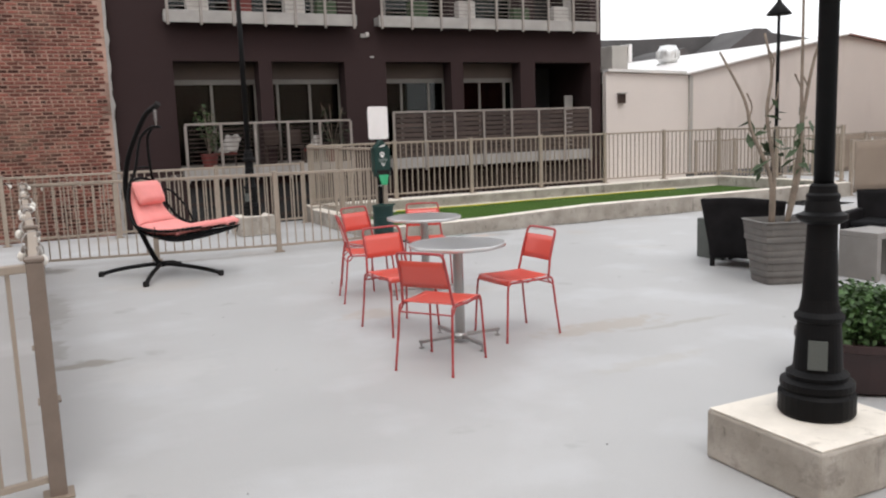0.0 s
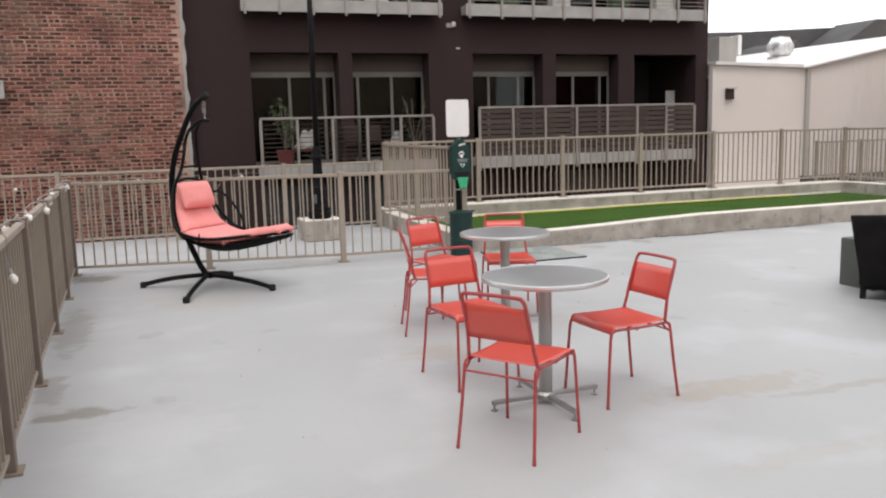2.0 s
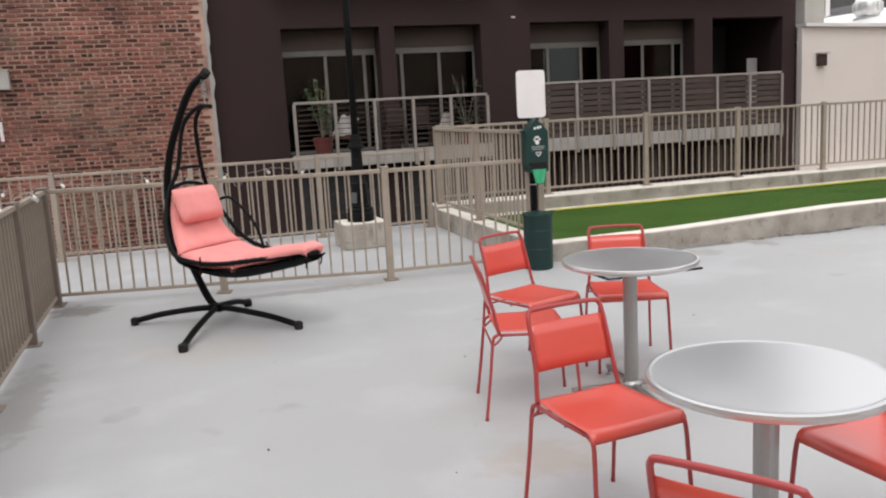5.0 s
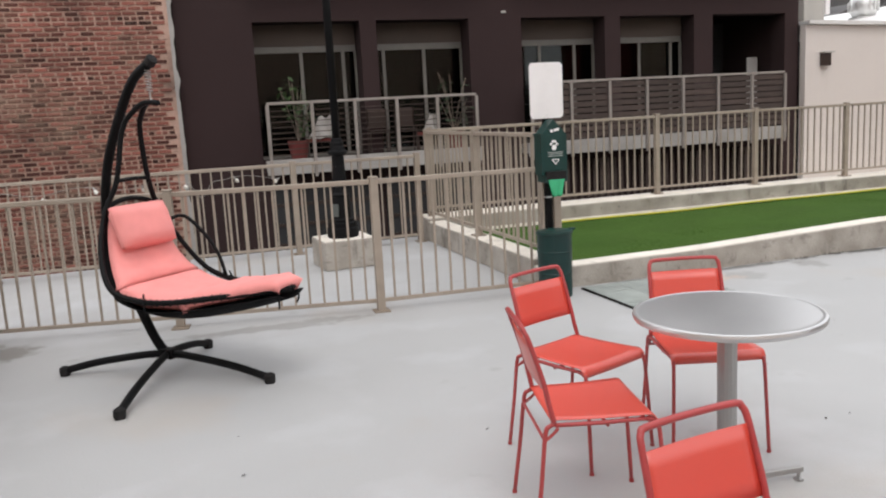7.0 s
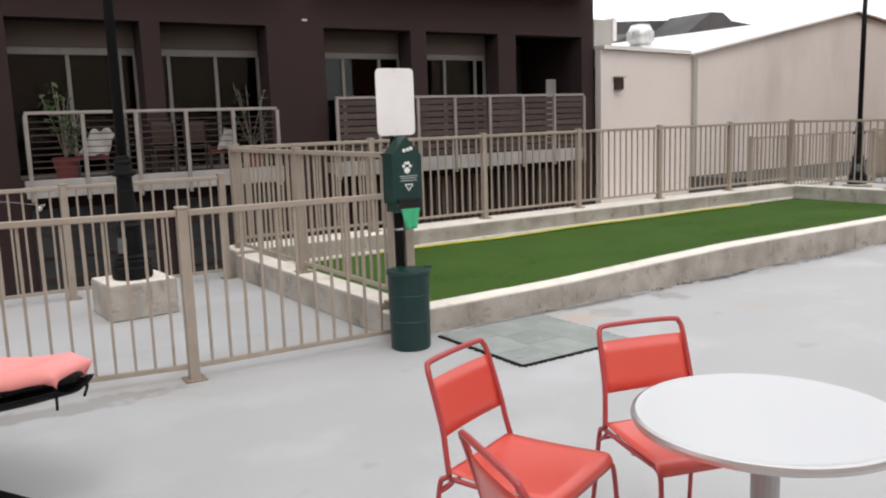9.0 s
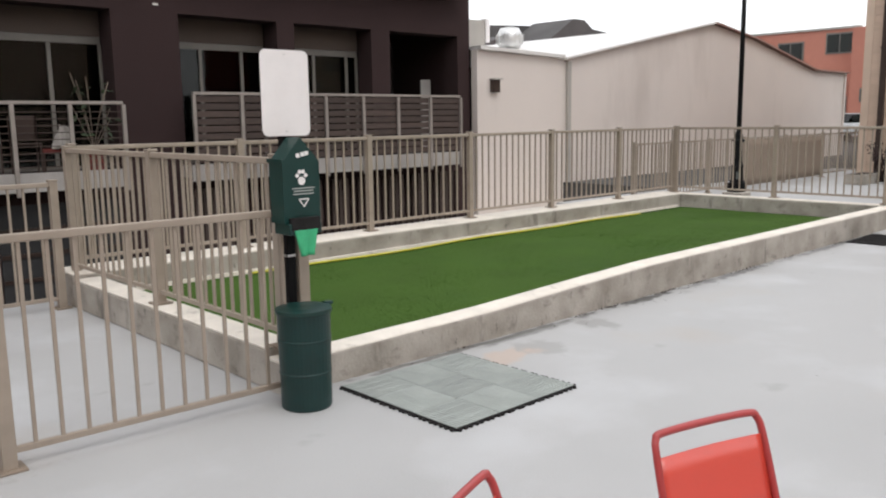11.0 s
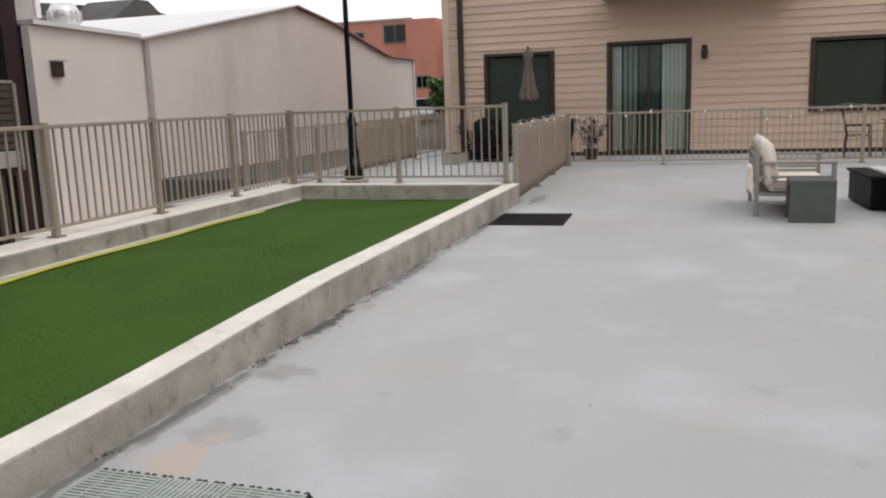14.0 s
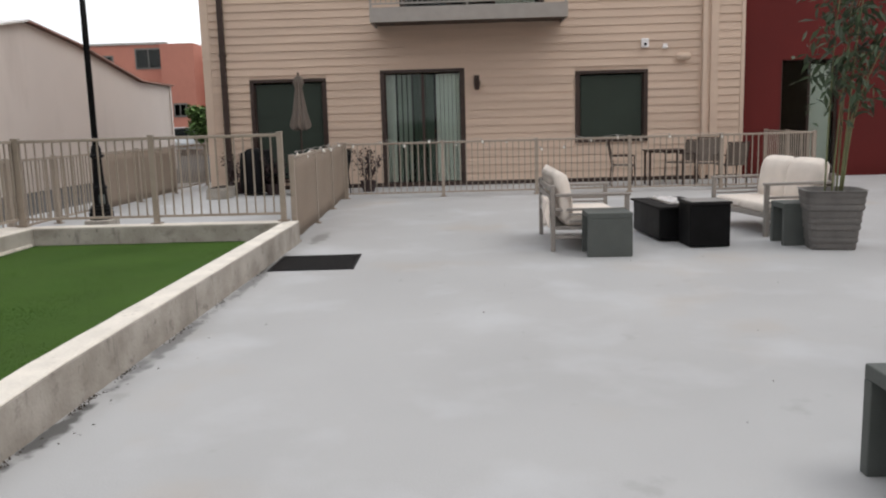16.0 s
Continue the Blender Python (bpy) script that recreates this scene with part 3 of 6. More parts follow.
def fence(points, z0=0.0, h=1.07, label="taupe painted metal picket fence", screen=None, screened=None, foot=True, name="fence", gap=0.115, shared=False, dark=False):
    """Panels between the given post points (x, y)."""
    f = thing(name, pose(points[0][0], points[0][1], z0), label, "fence", "terrace fences")
    o = Vector((points[0][0], points[0][1], 0))
    key = ("picket", h)
    if key not in picket_cache:
        picket_cache[key] = data_of("picket", boxbm((-0.0085, -0.0085, 0.1), (0.0085, 0.0085, h - 0.045)), M["fence"])
        pb = bmesh.new()
        box(pb, (-0.032, -0.032, 0.004), (0.032, 0.032, h - 0.002), 0.004)
        box(pb, (-0.037, -0.037, h - 0.001), (0.037, 0.037, h + 0.016), 0.006)
        picket_cache[("post", h)] = data_of("post", pb, M["fence"])
        picket_cache[("foot", h)] = data_of("foot", boxbm((-0.065, -0.065, 0), (0.065, 0.065, 0.012), 0.003), M["fence_dark"])
    if dark:
        pb = box(bmesh.new(), (-0.036, -0.036, 0.004), (0.036, 0.036, h - 0.002), 0.004)
        dark_post = data_of("post", box(pb, (-0.041, -0.041, h - 0.001), (0.041, 0.041, h + 0.018), 0.006), M["fence_brown"])
    for i, p in enumerate(points):
        if shared and i == 0:
            continue
        q = points[min(i + 1, len(points) - 1)] if i + 1 < len(points) else points[i - 1]
        ang = math.degrees(math.atan2(q[1] - p[1], q[0] - p[0]))
        at = pose(p[0] - o.x, p[1] - o.y, 0, 0, 0, ang)
        po = part("post", dark_post if dark else picket_cache[("post", h)], None, f, at=at)
        if foot:
            part("base_plate", picket_cache[("foot", h)], None, po)
    for i, (p, q) in enumerate(zip(points, points[1:])):
        d = Vector((q[0] - p[0], q[1] - p[1], 0))
        L = d.length
        ang = math.degrees(math.atan2(d.y, d.x))
        base = pose(p[0] - o.x, p[1] - o.y, 0, 0, 0, ang)
        part("top_rail", boxbm((0.033, -0.024, h - 0.044), (L - 0.033, 0.024, h - 0.006), 0.006), M["fence"], f, at=base)
        part("bottom_rail", boxbm((0.033, -0.015, 0.075), (L - 0.033, 0.015, 0.105), 0.003), M["fence"], f, at=base)
        k = max(1, round(L / gap))
        for j in range(1, k):
            part("picket", picket_cache[key], None, f, at=base @ pose(L * j / k, 0, 0))
        if screened and i in screened:
            lo, hi = screened[i]
            s = grid_sheet(lambda u, v: (0.05 + u * (L - 0.1), 0.021 + 0.004 * math.sin(u * 9 + v * 3), lo + v * (hi - lo)), 24, 6, 0.003)
            part("screen", s, M["screen"], f, "tan privacy screen mesh", smooth=True, at=base @ (pose(0, 0, 0) if screen != "back" else Matrix.Diagonal((1, -1, 1, 1))))
    return f


fA = fence([(-5.22, 8.6), (-3.74, 8.31), (-2.2, 8.02), (-0.655, 7.95)])
fB = fence([(-5.07, 1.07), (-5.09, 2.6), (-5.13, 4.1), (-5.16, 5.6), (-5.19, 7.1), (-5.215, 8.52)], label="taupe metal fence covered with tan privacy screen, string lights over it", screened={i: (0.05, 1.02) for i in range(5)}, screen="front", dark=True)
fN = fence([(-5.07, 1.07), (-6.6, 0.7), (-8.1, 0.4)], shared=True, label="taupe painted metal picket fence at the terrace corner")
fR = fence([(-10.4, 11.52), (-8.8, 11.46), (-7.2, 11.4), (-5.56, 11.35), (-3.95, 11.3), (-2.35, 11.28), (-0.86, 11.28)], label="taupe metal picket fence along the rear edge of the terrace")
fF = fence([(-0.62 + 1.614 * i, 11.47) for i in range(7)], z0=0.288, h=1.07, label="taupe metal picket fence standing on the concrete kerb")
fL = fence([(-0.68, 11.4), (-0.68, 9.75), (-0.68, 8.12)], z0=0.25, h=1.09, label="taupe metal picket fence on the end of the kerb")
fE = fence([(9.0, 11.41), (9.0, 9.74), (9.0, 8.16)], z0=0.288, h=1.07, label="taupe metal picket fence across the far end of the turf")
fG = fence([(9.15, 8.06), (11.1, 8.14), (13.05, 8.22), (14.95, 8.3)], label="taupe metal fence with tan privacy screen and string lights", screened={0: (0.05, 1.04), 1: (0.05, 1.04), 2: (0.05, 1.04)}, screen="back")
fH = fence([(15.0, 8.24), (15.0, 6.35), (15.0, 4.54), (15.0, 2.75), (15.0, 1.0), (15.0, -0.75)], label="taupe metal picket fence in front of the tan building's patios")
fH2 = fence([(15.07, -0.78), (16.4, -0.78), (17.66, -0.78)], label="taupe metal picket fence returning to the tan building")
fO = fence([(9.25, 12.4), (10.5, 12.41), (11.9, 12.43), (13.4, 12.45), (15.4, 12.48), (17.5, 12.5), (19.8, 12.5)], label="taupe metal fence partly covered with tan privacy screen", screened={3: (0.05, 1.02), 4: (0.05, 1.02)}, screen="back")


# ---- the brown building ----
def brown_building():
    b = thing("brown_building", pose(3.4, 17.4, -3.6), "dark brown stucco apartment building with recessed windows and steel balconies", "building")
    ox, oy, oz = 3.4, 17.4, -3.6
    def P(name, a, c, m, parent=b, label="", bev=0.0):
        off = Vector((ox, oy, oz))
        return part(name, boxbm(Vector(a) - off, Vector(c) - off, bev), M[m], parent, label)
    x0, x1, yf, t, top = -3.36, 10.2, 17.4, 0.45, 9.5
    floors = [(0.82, 3.33, [(-2.0, 0.0), (0.32, 2.2), (3.33, 5.23), (5.6, 7.42), (7.9, 9.83)]), (4.35, 6.9, [(-2.0, 2.1), (3.33, 5.23), (5.6, 7.42), (7.9, 9.83)])]
    P("wall", (x0, yf, -3.6), (x1, yf + t, 0.82), "stucco")
    # near-black ribbed panels added for the shade in the lower openings
    for a, c in ((-1.9, -0.02), (0.3, 2.1)):
        sh = P("shutter", (a, yf - 0.05, -3.2), (c, yf - 0.003, 0.35), "interior", label="dark panel standing for the shade in a lower-storey opening")
        for k in range(9):
            P("shutter_rib", (a, yf - 0.07, -3.1 + k * 0.38), (c, yf - 0.051, -3.04 + k * 0.38), "bronze", sh)
    P("wall", (x0, yf, 3.33), (x1, yf + t, 4.35), "stucco")
    P("wall", (x0, yf, 6.9), (x1, yf + t, top), "stucco")
    for z0, z1, ops in floors:
        edges = [x0] + [e for o in ops for e in o] + [x1]
        for a, c in zip(edges[::2], edges[1::2]):
            P("pier", (a, yf, z0), (c, yf + t, z1), "stucco")
    P("side_wall", (x1 - 0.3, yf + t, -3.6), (x1, 27, top), "stucco")
    P("side_wall", (x0, yf + t, -3.6), (x0 + 0.3, 27, top), "stucco")
    P("roof", (x0, yf, top), (x1, 27, top + 0.25), "stucco")
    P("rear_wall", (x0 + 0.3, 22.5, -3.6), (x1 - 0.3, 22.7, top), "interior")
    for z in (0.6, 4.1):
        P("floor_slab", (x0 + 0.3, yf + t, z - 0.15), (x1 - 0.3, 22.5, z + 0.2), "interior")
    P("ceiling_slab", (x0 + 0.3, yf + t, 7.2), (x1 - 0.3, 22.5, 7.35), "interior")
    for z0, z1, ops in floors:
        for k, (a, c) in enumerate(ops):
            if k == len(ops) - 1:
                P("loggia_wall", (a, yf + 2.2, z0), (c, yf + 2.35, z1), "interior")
                P("drape", (c - 0.42, yf + 0.75, z0 + 0.05), (c - 0.12, yf + 0.8, z0 + 1.6), "slab", label="pale hanging drape", bev=0.02)
                continue
            yw = yf + 0.5
            P("header_panel", (a, yw - 0.02, z1 - 0.4), (c, yw + 0.12, z1), "stucco2")
            w = P("window", (a, yw, z1 - 0.52), (c, yw + 0.1, z1 - 0.4), "winframe")
            zt = z1 - 0.52
            n = 3 if k != 3 else 2
            cuts = [a + (c - a) * f for f in ((0, 0.465, 0.875, 1) if k == 0 else (0, 0.13, 0.575, 1) if k == 1 else (0, 0.33, 0.76, 1) if k == 2 else (0, 0.42, 0.86, 1))]
            for q in cuts:
                P("mullion", (q - 0.03, yw + 0.01, z0), (q + 0.03, yw + 0.08, zt), "winframe", w)
            P("sill", (a, yw, z0), (c, yw + 0.09, z0 + 0.06), "winframe", w)
            for q, r in zip(cuts, cuts[1:]):
                P("pane", (q + 0.031, yw + 0.04, z0 + 0.061), (r - 0.031, yw + 0.05, zt - 0.001), "glassdark", w, "dark reflecting glass pane")
            q, r = cuts[1], cuts[2]
            P("blind", (q + 0.08, yw + 0.2, z0 + 0.1), (r - 0.1, yw + 0.23, zt), "curtain_dark", label="half-drawn grey-green blind")
    return b


brown = brown_building()


def balcony(x0, x1, z, y0, posts, wood=False, upper=False, h=1.1):
    bal = thing("balcony", pose(x0, y0, z), "steel balcony with grey posts and " + ("dark wooden boards" if wood else "thin horizontal cables"), "balcony", "balconies of the brown building")
    L = x1 - x0
    s = part("slab", boxbm((-0.05, 0, -0.2), (L + 0.05, 17.395 - y0, 0), 0.01), M["slab"], bal, "pale grey balcony slab edge")
    part("fascia", boxbm((-0.08, -0.03, -0.26), (L + 0.08, -0.002, 0.02), 0.006), M["slab"], s)
    part("handrail", boxbm((0, -0.05, h - 0.03), (L, 0.02, h + 0.02), 0.006), M["rail"], bal)
    n = posts
    for i in range(n + 1):
        x = L * i / n
        part("post", boxbm((x - 0.03, -0.075, -0.32), (x + 0.03, -0.032, h - 0.031), 0.005), M["rail"], bal)
        
    if wood:
        for i in range(n):
            for j in range(9):
                z1 = 0.05 + j * 0.125
                part("board", boxbm((L * i / n + 0.032, -0.03, z1), (L * (i + 1) / n - 0.032, -0.008, z1 + 0.105), 0.003), M["slat"], bal)
    else:
        for j in range(9):
            bm = tube(bmesh.new(), [(0, -0.02, 0.1 + j * 0.1), (L, -0.02, 0.1 + j * 0.1)], 0.008, 6)
            part("cable", bm, M["slat"] if not upper else M["rail"], bal)
    return bal


balcony(-1.91, 2.12, 0.82, 17.0, 5, h=1.04)
balcony(3.3, 9.47, 0.82, 17.0, 7, wood=True, h=1.2)
balcony(-2.1, 2.35, 4.42, 17.0, 6, upper=True)
balcony(3.1, 9.75, 4.42, 17.0, 8, upper=True)


def lower_lattice():
    s = thing("slatted_screen", pose(3.4, 17.3, -3.6), "dark slatted screen under the balcony of the brown building", "screen")
    for i in range(40):
        part("slat", boxbm((i * 0.16, 0, 0.0), (i * 0.16 + 0.07, 0.05, 4.0)), M["slat"], s)
    part("rail", boxbm((0, 0.051, 2.0), (6.4, 0.09, 2.1)), M["slat"], s)


lower_lattice()


def brick_building():
    b = thing("brick_building", pose(-8, 17.2, -3.6), "old red brick building with patched courses and light mortar", "building")
    top = 8.0
    part("wall", boxbm((-8, 0.012, 0), (4.6, 0.6, top + 3.6)), M["mortar"], b, "brick wall with pale mortar joints")
    part("corner_mortar", grid_sheet(lambda u, v: (4.6 - 0.04 + u * (0.07 + 0.05 * noise.noise((0, v * 40, 3))), -0.004, v * (top + 3.6)), 2, 90, 0.016), M["slab"], b, "ragged pale mortar edge")
    part("roof", boxbm((-8, 0.0, top + 3.601), (4.62, 9, top + 3.8)), M["roofdark"], b)
    part("side_wall", boxbm((4.3, 0.601, 0), (4.6, 9, top + 3.6)), M["mortar"], b)
    return b, top


bricks, brick_top = brick_building()


# ---- the tan building ----
def tan_building():
    X = 17.77
    b = thing("tan_building", pose(X, 5, -0.68), "three-storey building with tan lap siding and dark bronze window frames", "building")
    off = Vector((X, 5, -0.68))
    def P(name, a, c, m, parent=b, label="", bev=0.0):
        return part(name, boxbm(Vector(a) - off, Vector(c) - off, bev), M[m], parent, label)
    y0, y1, z0, z1, t = -0.3, 11.73, 0.0, 7.2, 0.3
    ops = [(9.09, 10.64, 0.22, 2.41), (5.98, 7.69, 0.05, 2.54), (1.91, 3.34, 0.95, 2.40), (4.2, 7.2, 3.75, 5.9)]
    # wall behind the siding, in pieces around the openings
    ys = sorted({y0, y1, *[v for o in ops for v in o[:2]]})
    for a, c in zip(ys, ys[1:]):
        spans = [(-0.68, z1)]
        for oa, oc, oz, ot in ops:
            if oa <= a and c <= oc:
                new_spans = []
                for s, e in spans:
                    if s < oz:
                        new_spans.append((s, min(e, oz)))
                    if e > ot:
                        new_spans.append((max(s, ot), e))
                spans = new_spans
        for s, e in spans:
            P("wall", (X, a, s), (X + t, c, e), "siding")
    P("side_wall", (X + t, y1 - 0.3, -0.68), (30, y1, z1), "siding")
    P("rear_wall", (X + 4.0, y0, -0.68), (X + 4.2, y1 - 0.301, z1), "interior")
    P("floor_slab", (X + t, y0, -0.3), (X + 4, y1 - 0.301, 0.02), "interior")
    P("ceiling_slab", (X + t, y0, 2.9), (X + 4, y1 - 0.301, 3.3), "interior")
    P("roof", (X - 0.2, y0, z1), (30, y1 + 0.1, z1 + 0.3), "tantrim")
    P("corner_board", (X - 0.035, 11.58, 0), (X, y1 + 0.03, z1), "tantrim", bev=0.004)
    P("corner_board", (X - 0.04, -0.3, 0), (X, -0.22, z1), "tantrim", bev=0.004)
    P("corner_board", (X - 0.05, 0.28, 0), (X, 0.45, z1), "tantrim", bev=0.004)
    P("base_trim", (X - 0.03, y0, 0.0), (X, y1, 0.09), "bronze")
    # lap siding, each board its own piece
    e = 0.176
    z = 0.1
    while z < z1 - 0.1:
        zt = z + e
        segs = [(0.451, 11.579), (-0.219, 0.279)]
        for oa, oc, oz, ot in ops:
            if oz - 0.04 < zt - 0.03 and ot + 0.04 > z + 0.03:
                ns = []
                for a, c in segs:
                    if a < oa - 0.09 < c:
                        ns.append((a, oa - 0.09))
                    if a < oc + 0.09 < c:
                        ns.append((oc + 0.09, c))
                    if not (a < oa - 0.09 < c or a < oc + 0.09 < c):
                        ns.append((a, c))
                segs = ns
        for a, c in segs:
            bm = bmesh.new()
            pr = [(-0.03, z), (-0.001, z), (-0.001, zt + 0.02), (-0.006, zt + 0.02)]
            l1 = [bm.verts.new(Vector((X + p, a, q)) - off) for p, q in pr]
            l2 = [bm.verts.new(Vector((X + p, c, q)) - off) for p, q in pr]
            for i in range(4):
                j = (i + 1) % 4
                bm.faces.new((l1[i], l2[i], l2[j], l1[j]))
            bm.faces.new(l1)
            bm.faces.new(l2[::-1])
            part("plank", bm, M["siding"], b)
        z += e
    def window(a, c, zb, zt, panes, door=False, blinds=()):
        w = part("patio_door" if door else "window", boxbm(Vector((X - 0.045, a - 0.09, zt)) - off, Vector((X + 0.1, c + 0.09, zt + 0.07)) - off, 0.004), M["bronze"], b, "dark bronze framed " + ("sliding patio door" if door else "window"))
        P("frame_side", (X - 0.045, a - 0.09, zb), (X + 0.1, a, zt - 0.001), "bronze", w)
        P("frame_side", (X - 0.045, c, zb), (X + 0.1, c + 0.09, zt - 0.001), "bronze", w)
        P("sill", (X - 0.06, a - 0.09, zb - 0.06), (X + 0.1, c + 0.09, zb - 0.001), "bronze", w)
        for i in range(panes):
            p, q = a + (c - a) * i / panes, a + (c - a) * (i + 1) / panes
            P("pane", (X + 0.05, p + 0.03, zb + 0.04), (X + 0.056, q - 0.03, zt - 0.04), "glass", w, "clear glass pane")
            P("sash", (X + 0.03, p, zb), (X + 0.08, p + 0.03, zt - 0.002), "bronze", w)
            P("sash", (X + 0.03, q - 0.03, zb), (X + 0.08, q, zt - 0.002), "bronze", w)
        for p, q, m in blinds:
            n = max(3, int((q - p) / 0.09))
            for i in range(n):
                s = p + (q - p) * i / n
                P("blind_slat", (X + 0.16, s, zb + 0.05), (X + 0.163 + 0.02 * (i % 2), s + 0.082, zt - 0.03), m, w, "vertical blind slat")
        return w
    w = window(*ops[0], 1, blinds=[(9.11, 10.62, "curtain_dark")])
    P("insect_screen", (X + 0.035, 9.13, 0.26), (X + 0.038, 10.6, 2.37), "mesh_screen", w, "dark green insect screen")
    window(*ops[1], 2, door=True, blinds=[(6.0, 6.55, "curtain"), (6.6, 7.06, "curtain_dark"), (7.1, 7.44, "curtain_mid"), (7.46, 7.67, "curtain")])
    w = window(*ops[2], 1, blinds=[(1.93, 3.32, "curtain_dark")])
    P("insect_screen", (X + 0.035, 1.95, 0.99), (X + 0.038, 3.3, 2.36), "mesh_screen", w, "dark green insect screen")
    window(*ops[3], 3, door=True, blinds=[(4.3, 5.2, "curtain")])
    return b


tan = tan_building()


def tan_balcony():
    b = thing("balcony", pose(16.6, 3.72, 3.52), "grey steel balcony with picket railing on the tan building", "balcony")
    W, D = 4.12, 17.735 - 16.6
    s = part("slab", boxbm((0.05, 0.04, 0.05), (D, W - 0.04, 0.25), 0.005), M["bronze"], b)
    part("fascia", boxbm((0, 0, 0), (0.045, W, 0.3), 0.006), M["alu"], b, "grey metal fascia")
    for y in (0, W - 0.039):
        part("side_fascia", boxbm((0.046, y, 0), (D, y + 0.039, 0.3), 0.004), M["alu"], b)
    part("top_rail", boxbm((0.0, 0, 1.32), (0.05, W, 1.36), 0.005), M["alu"], b)
    part("bottom_rail", boxbm((0.01, 0, 0.36), (0.04, W, 0.39), 0.004), M["alu"], b)
    pk = data_of("baluster", boxbm((0.017, -0.009, 0.39), (0.035, 0.009, 1.32)), M["alu"])
    for i in range(38):
        part("baluster", pk, None, b, at=pose(0, 0.03 + i * 0.11, 0))
    for y in (0.02, W / 2, W - 0.05):
        part("post", boxbm((0, y, 0.301), (0.05, y + 0.045, 1.319), 0.003), M["alu"], b)


tan_balcony()


def red_building_near():
    b = thing("red_wing", pose(17.9, -4, -0.68), "dark red stucco wing with a glazed entrance", "building")
    def P(name, a, c, m, parent=b, label=""):
        o = Vector((17.9, -4, -0.68))
        return part(name, boxbm(Vector(a) - o, Vector(c) - o), M[m], parent, label)
    X = 18.1
    P("wall", (X, -1.25, -0.68), (X + 0.3, -0.301, 7.4), "redwall")
    P("wall", (X, -2.55, 2.6), (X + 0.3, -1.251, 7.4), "redwall")
    P("wall", (X, -9, -0.68), (X + 0.3, -2.551, 7.4), "redwall")
    P("roof", (X, -9, 7.401), (X + 6, -0.301, 7.6), "redwall")
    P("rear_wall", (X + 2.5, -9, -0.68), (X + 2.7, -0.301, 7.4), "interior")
    d = P("door", (X + 0.08, -1.3, 0), (X + 0.14, -1.252, 2.599), "bronze", label="dark framed glazed door")
    P("jamb", (X + 0.08, -2.549, 0), (X + 0.14, -2.5, 2.599), "bronze", d)
    P("jamb", (X + 0.08, -1.93, 0), (X + 0.14, -1.88, 2.599), "bronze", d)
    P("pane", (X + 0.1, -1.879, 0.02), (X + 0.106, -1.301, 2.58), "glassdark", d)
    P("pane", (X + 0.1, -2.499, 0.02), (X + 0.106, -1.931, 2.58), "glass", d)
    P("blind", (X + 0.25, -1.9, 0.05), (X + 0.29, -1.28, 2.55), "curtain_dark", d, "grey-green blind behind the glass")
    P("drape", (X + 0.25, -2.45, 0.05), (X + 0.29, -1.95, 2.5), "curtain", d, "pale drape behind the glass")


red_building_near()


def wall_fittings():
    X = 17.74
    for y, z, nm, lb in ((1.9, 3.03, "security_box", "small white security box on the tan wall"),):
        s = thing(nm, pose(X, y, z), lb, "wall box")
        part("housing", boxbm((-0.08, -0.08, -0.1), (0, 0.08, 0.1), 0.012), M["white"], s)
        part("lens", boxbm((-0.084, -0.03, -0.06), (-0.0805, 0.03, 0.0)), M["black"], s)
    s = thing("security_camera", pose(X, 1.45, 2.96), "small white dome camera on the tan wall", "camera")
    part("mount", lathe([(0.05, 0), (0.05, 0.05)], 12), M["white"], s)
    part("dome", lathe([(0.06, -0.06), (0.07, -0.02), (0.05, -0.001)], 12), M["white"], s, smooth=True)
    s = thing("flood_light", pose(X - 0.09, 1.06, 2.72), "cream wall light on the tan wall", "lamp")
    bm = lathe([(0.02, -0.16), (0.075, -0.12), (0.085, 0), (0.075, 0.12), (0.02, 0.16)], 14)
    part("housing", bm, M["tantrim"], s, smooth=True, at=pose(0, 0, 0, 90, 0, 0))
    s = thing("wall_sconce", pose(X, 5.62, 2.3), "dark bronze wall lantern beside the patio door", "lamp")
    part("backplate", boxbm((-0.03, -0.06, -0.12), (0, 0.06, 0.14), 0.006), M["bronze"], s)
    part("arm", tube(bmesh.new(), curve_pts([(-0.03, 0, 0.05), (-0.12, 0, 0.1), (-0.16, 0, 0.04)]), 0.01, 6), M["bronze"], s)
    part("shade", lathe([(0.05, -0.18), (0.07, -0.05), (0.08, 0.0), (0.02, 0.05)], 12), M["bronze"], s, smooth=True, at=pose(-0.16, 0, 0))
    s = thing("downspout", pose(17.66, 11.28, 0), "dark downspout at the corner of the tan building", "pipe")
    part("pipe", boxbm((-0.05, -0.06, 0.02), (0.05, 0.06, 7.3), 0.01), M["bronze"], s)
    for z in (0.8, 3.0, 5.2):
        part("strap", boxbm((-0.055, -0.075, z), (0.0745, 0.075, z + 0.05)), M["bronze"], s)
    s = thing("downspout", pose(17.66, 0.6, 0), "tan downspout on the tan siding", "pipe")
    part("pipe", boxbm((-0.04, -0.05, 0.02), (0.045, 0.05, 7.3), 0.01), M["tantrim"], s)


wall_fittings()


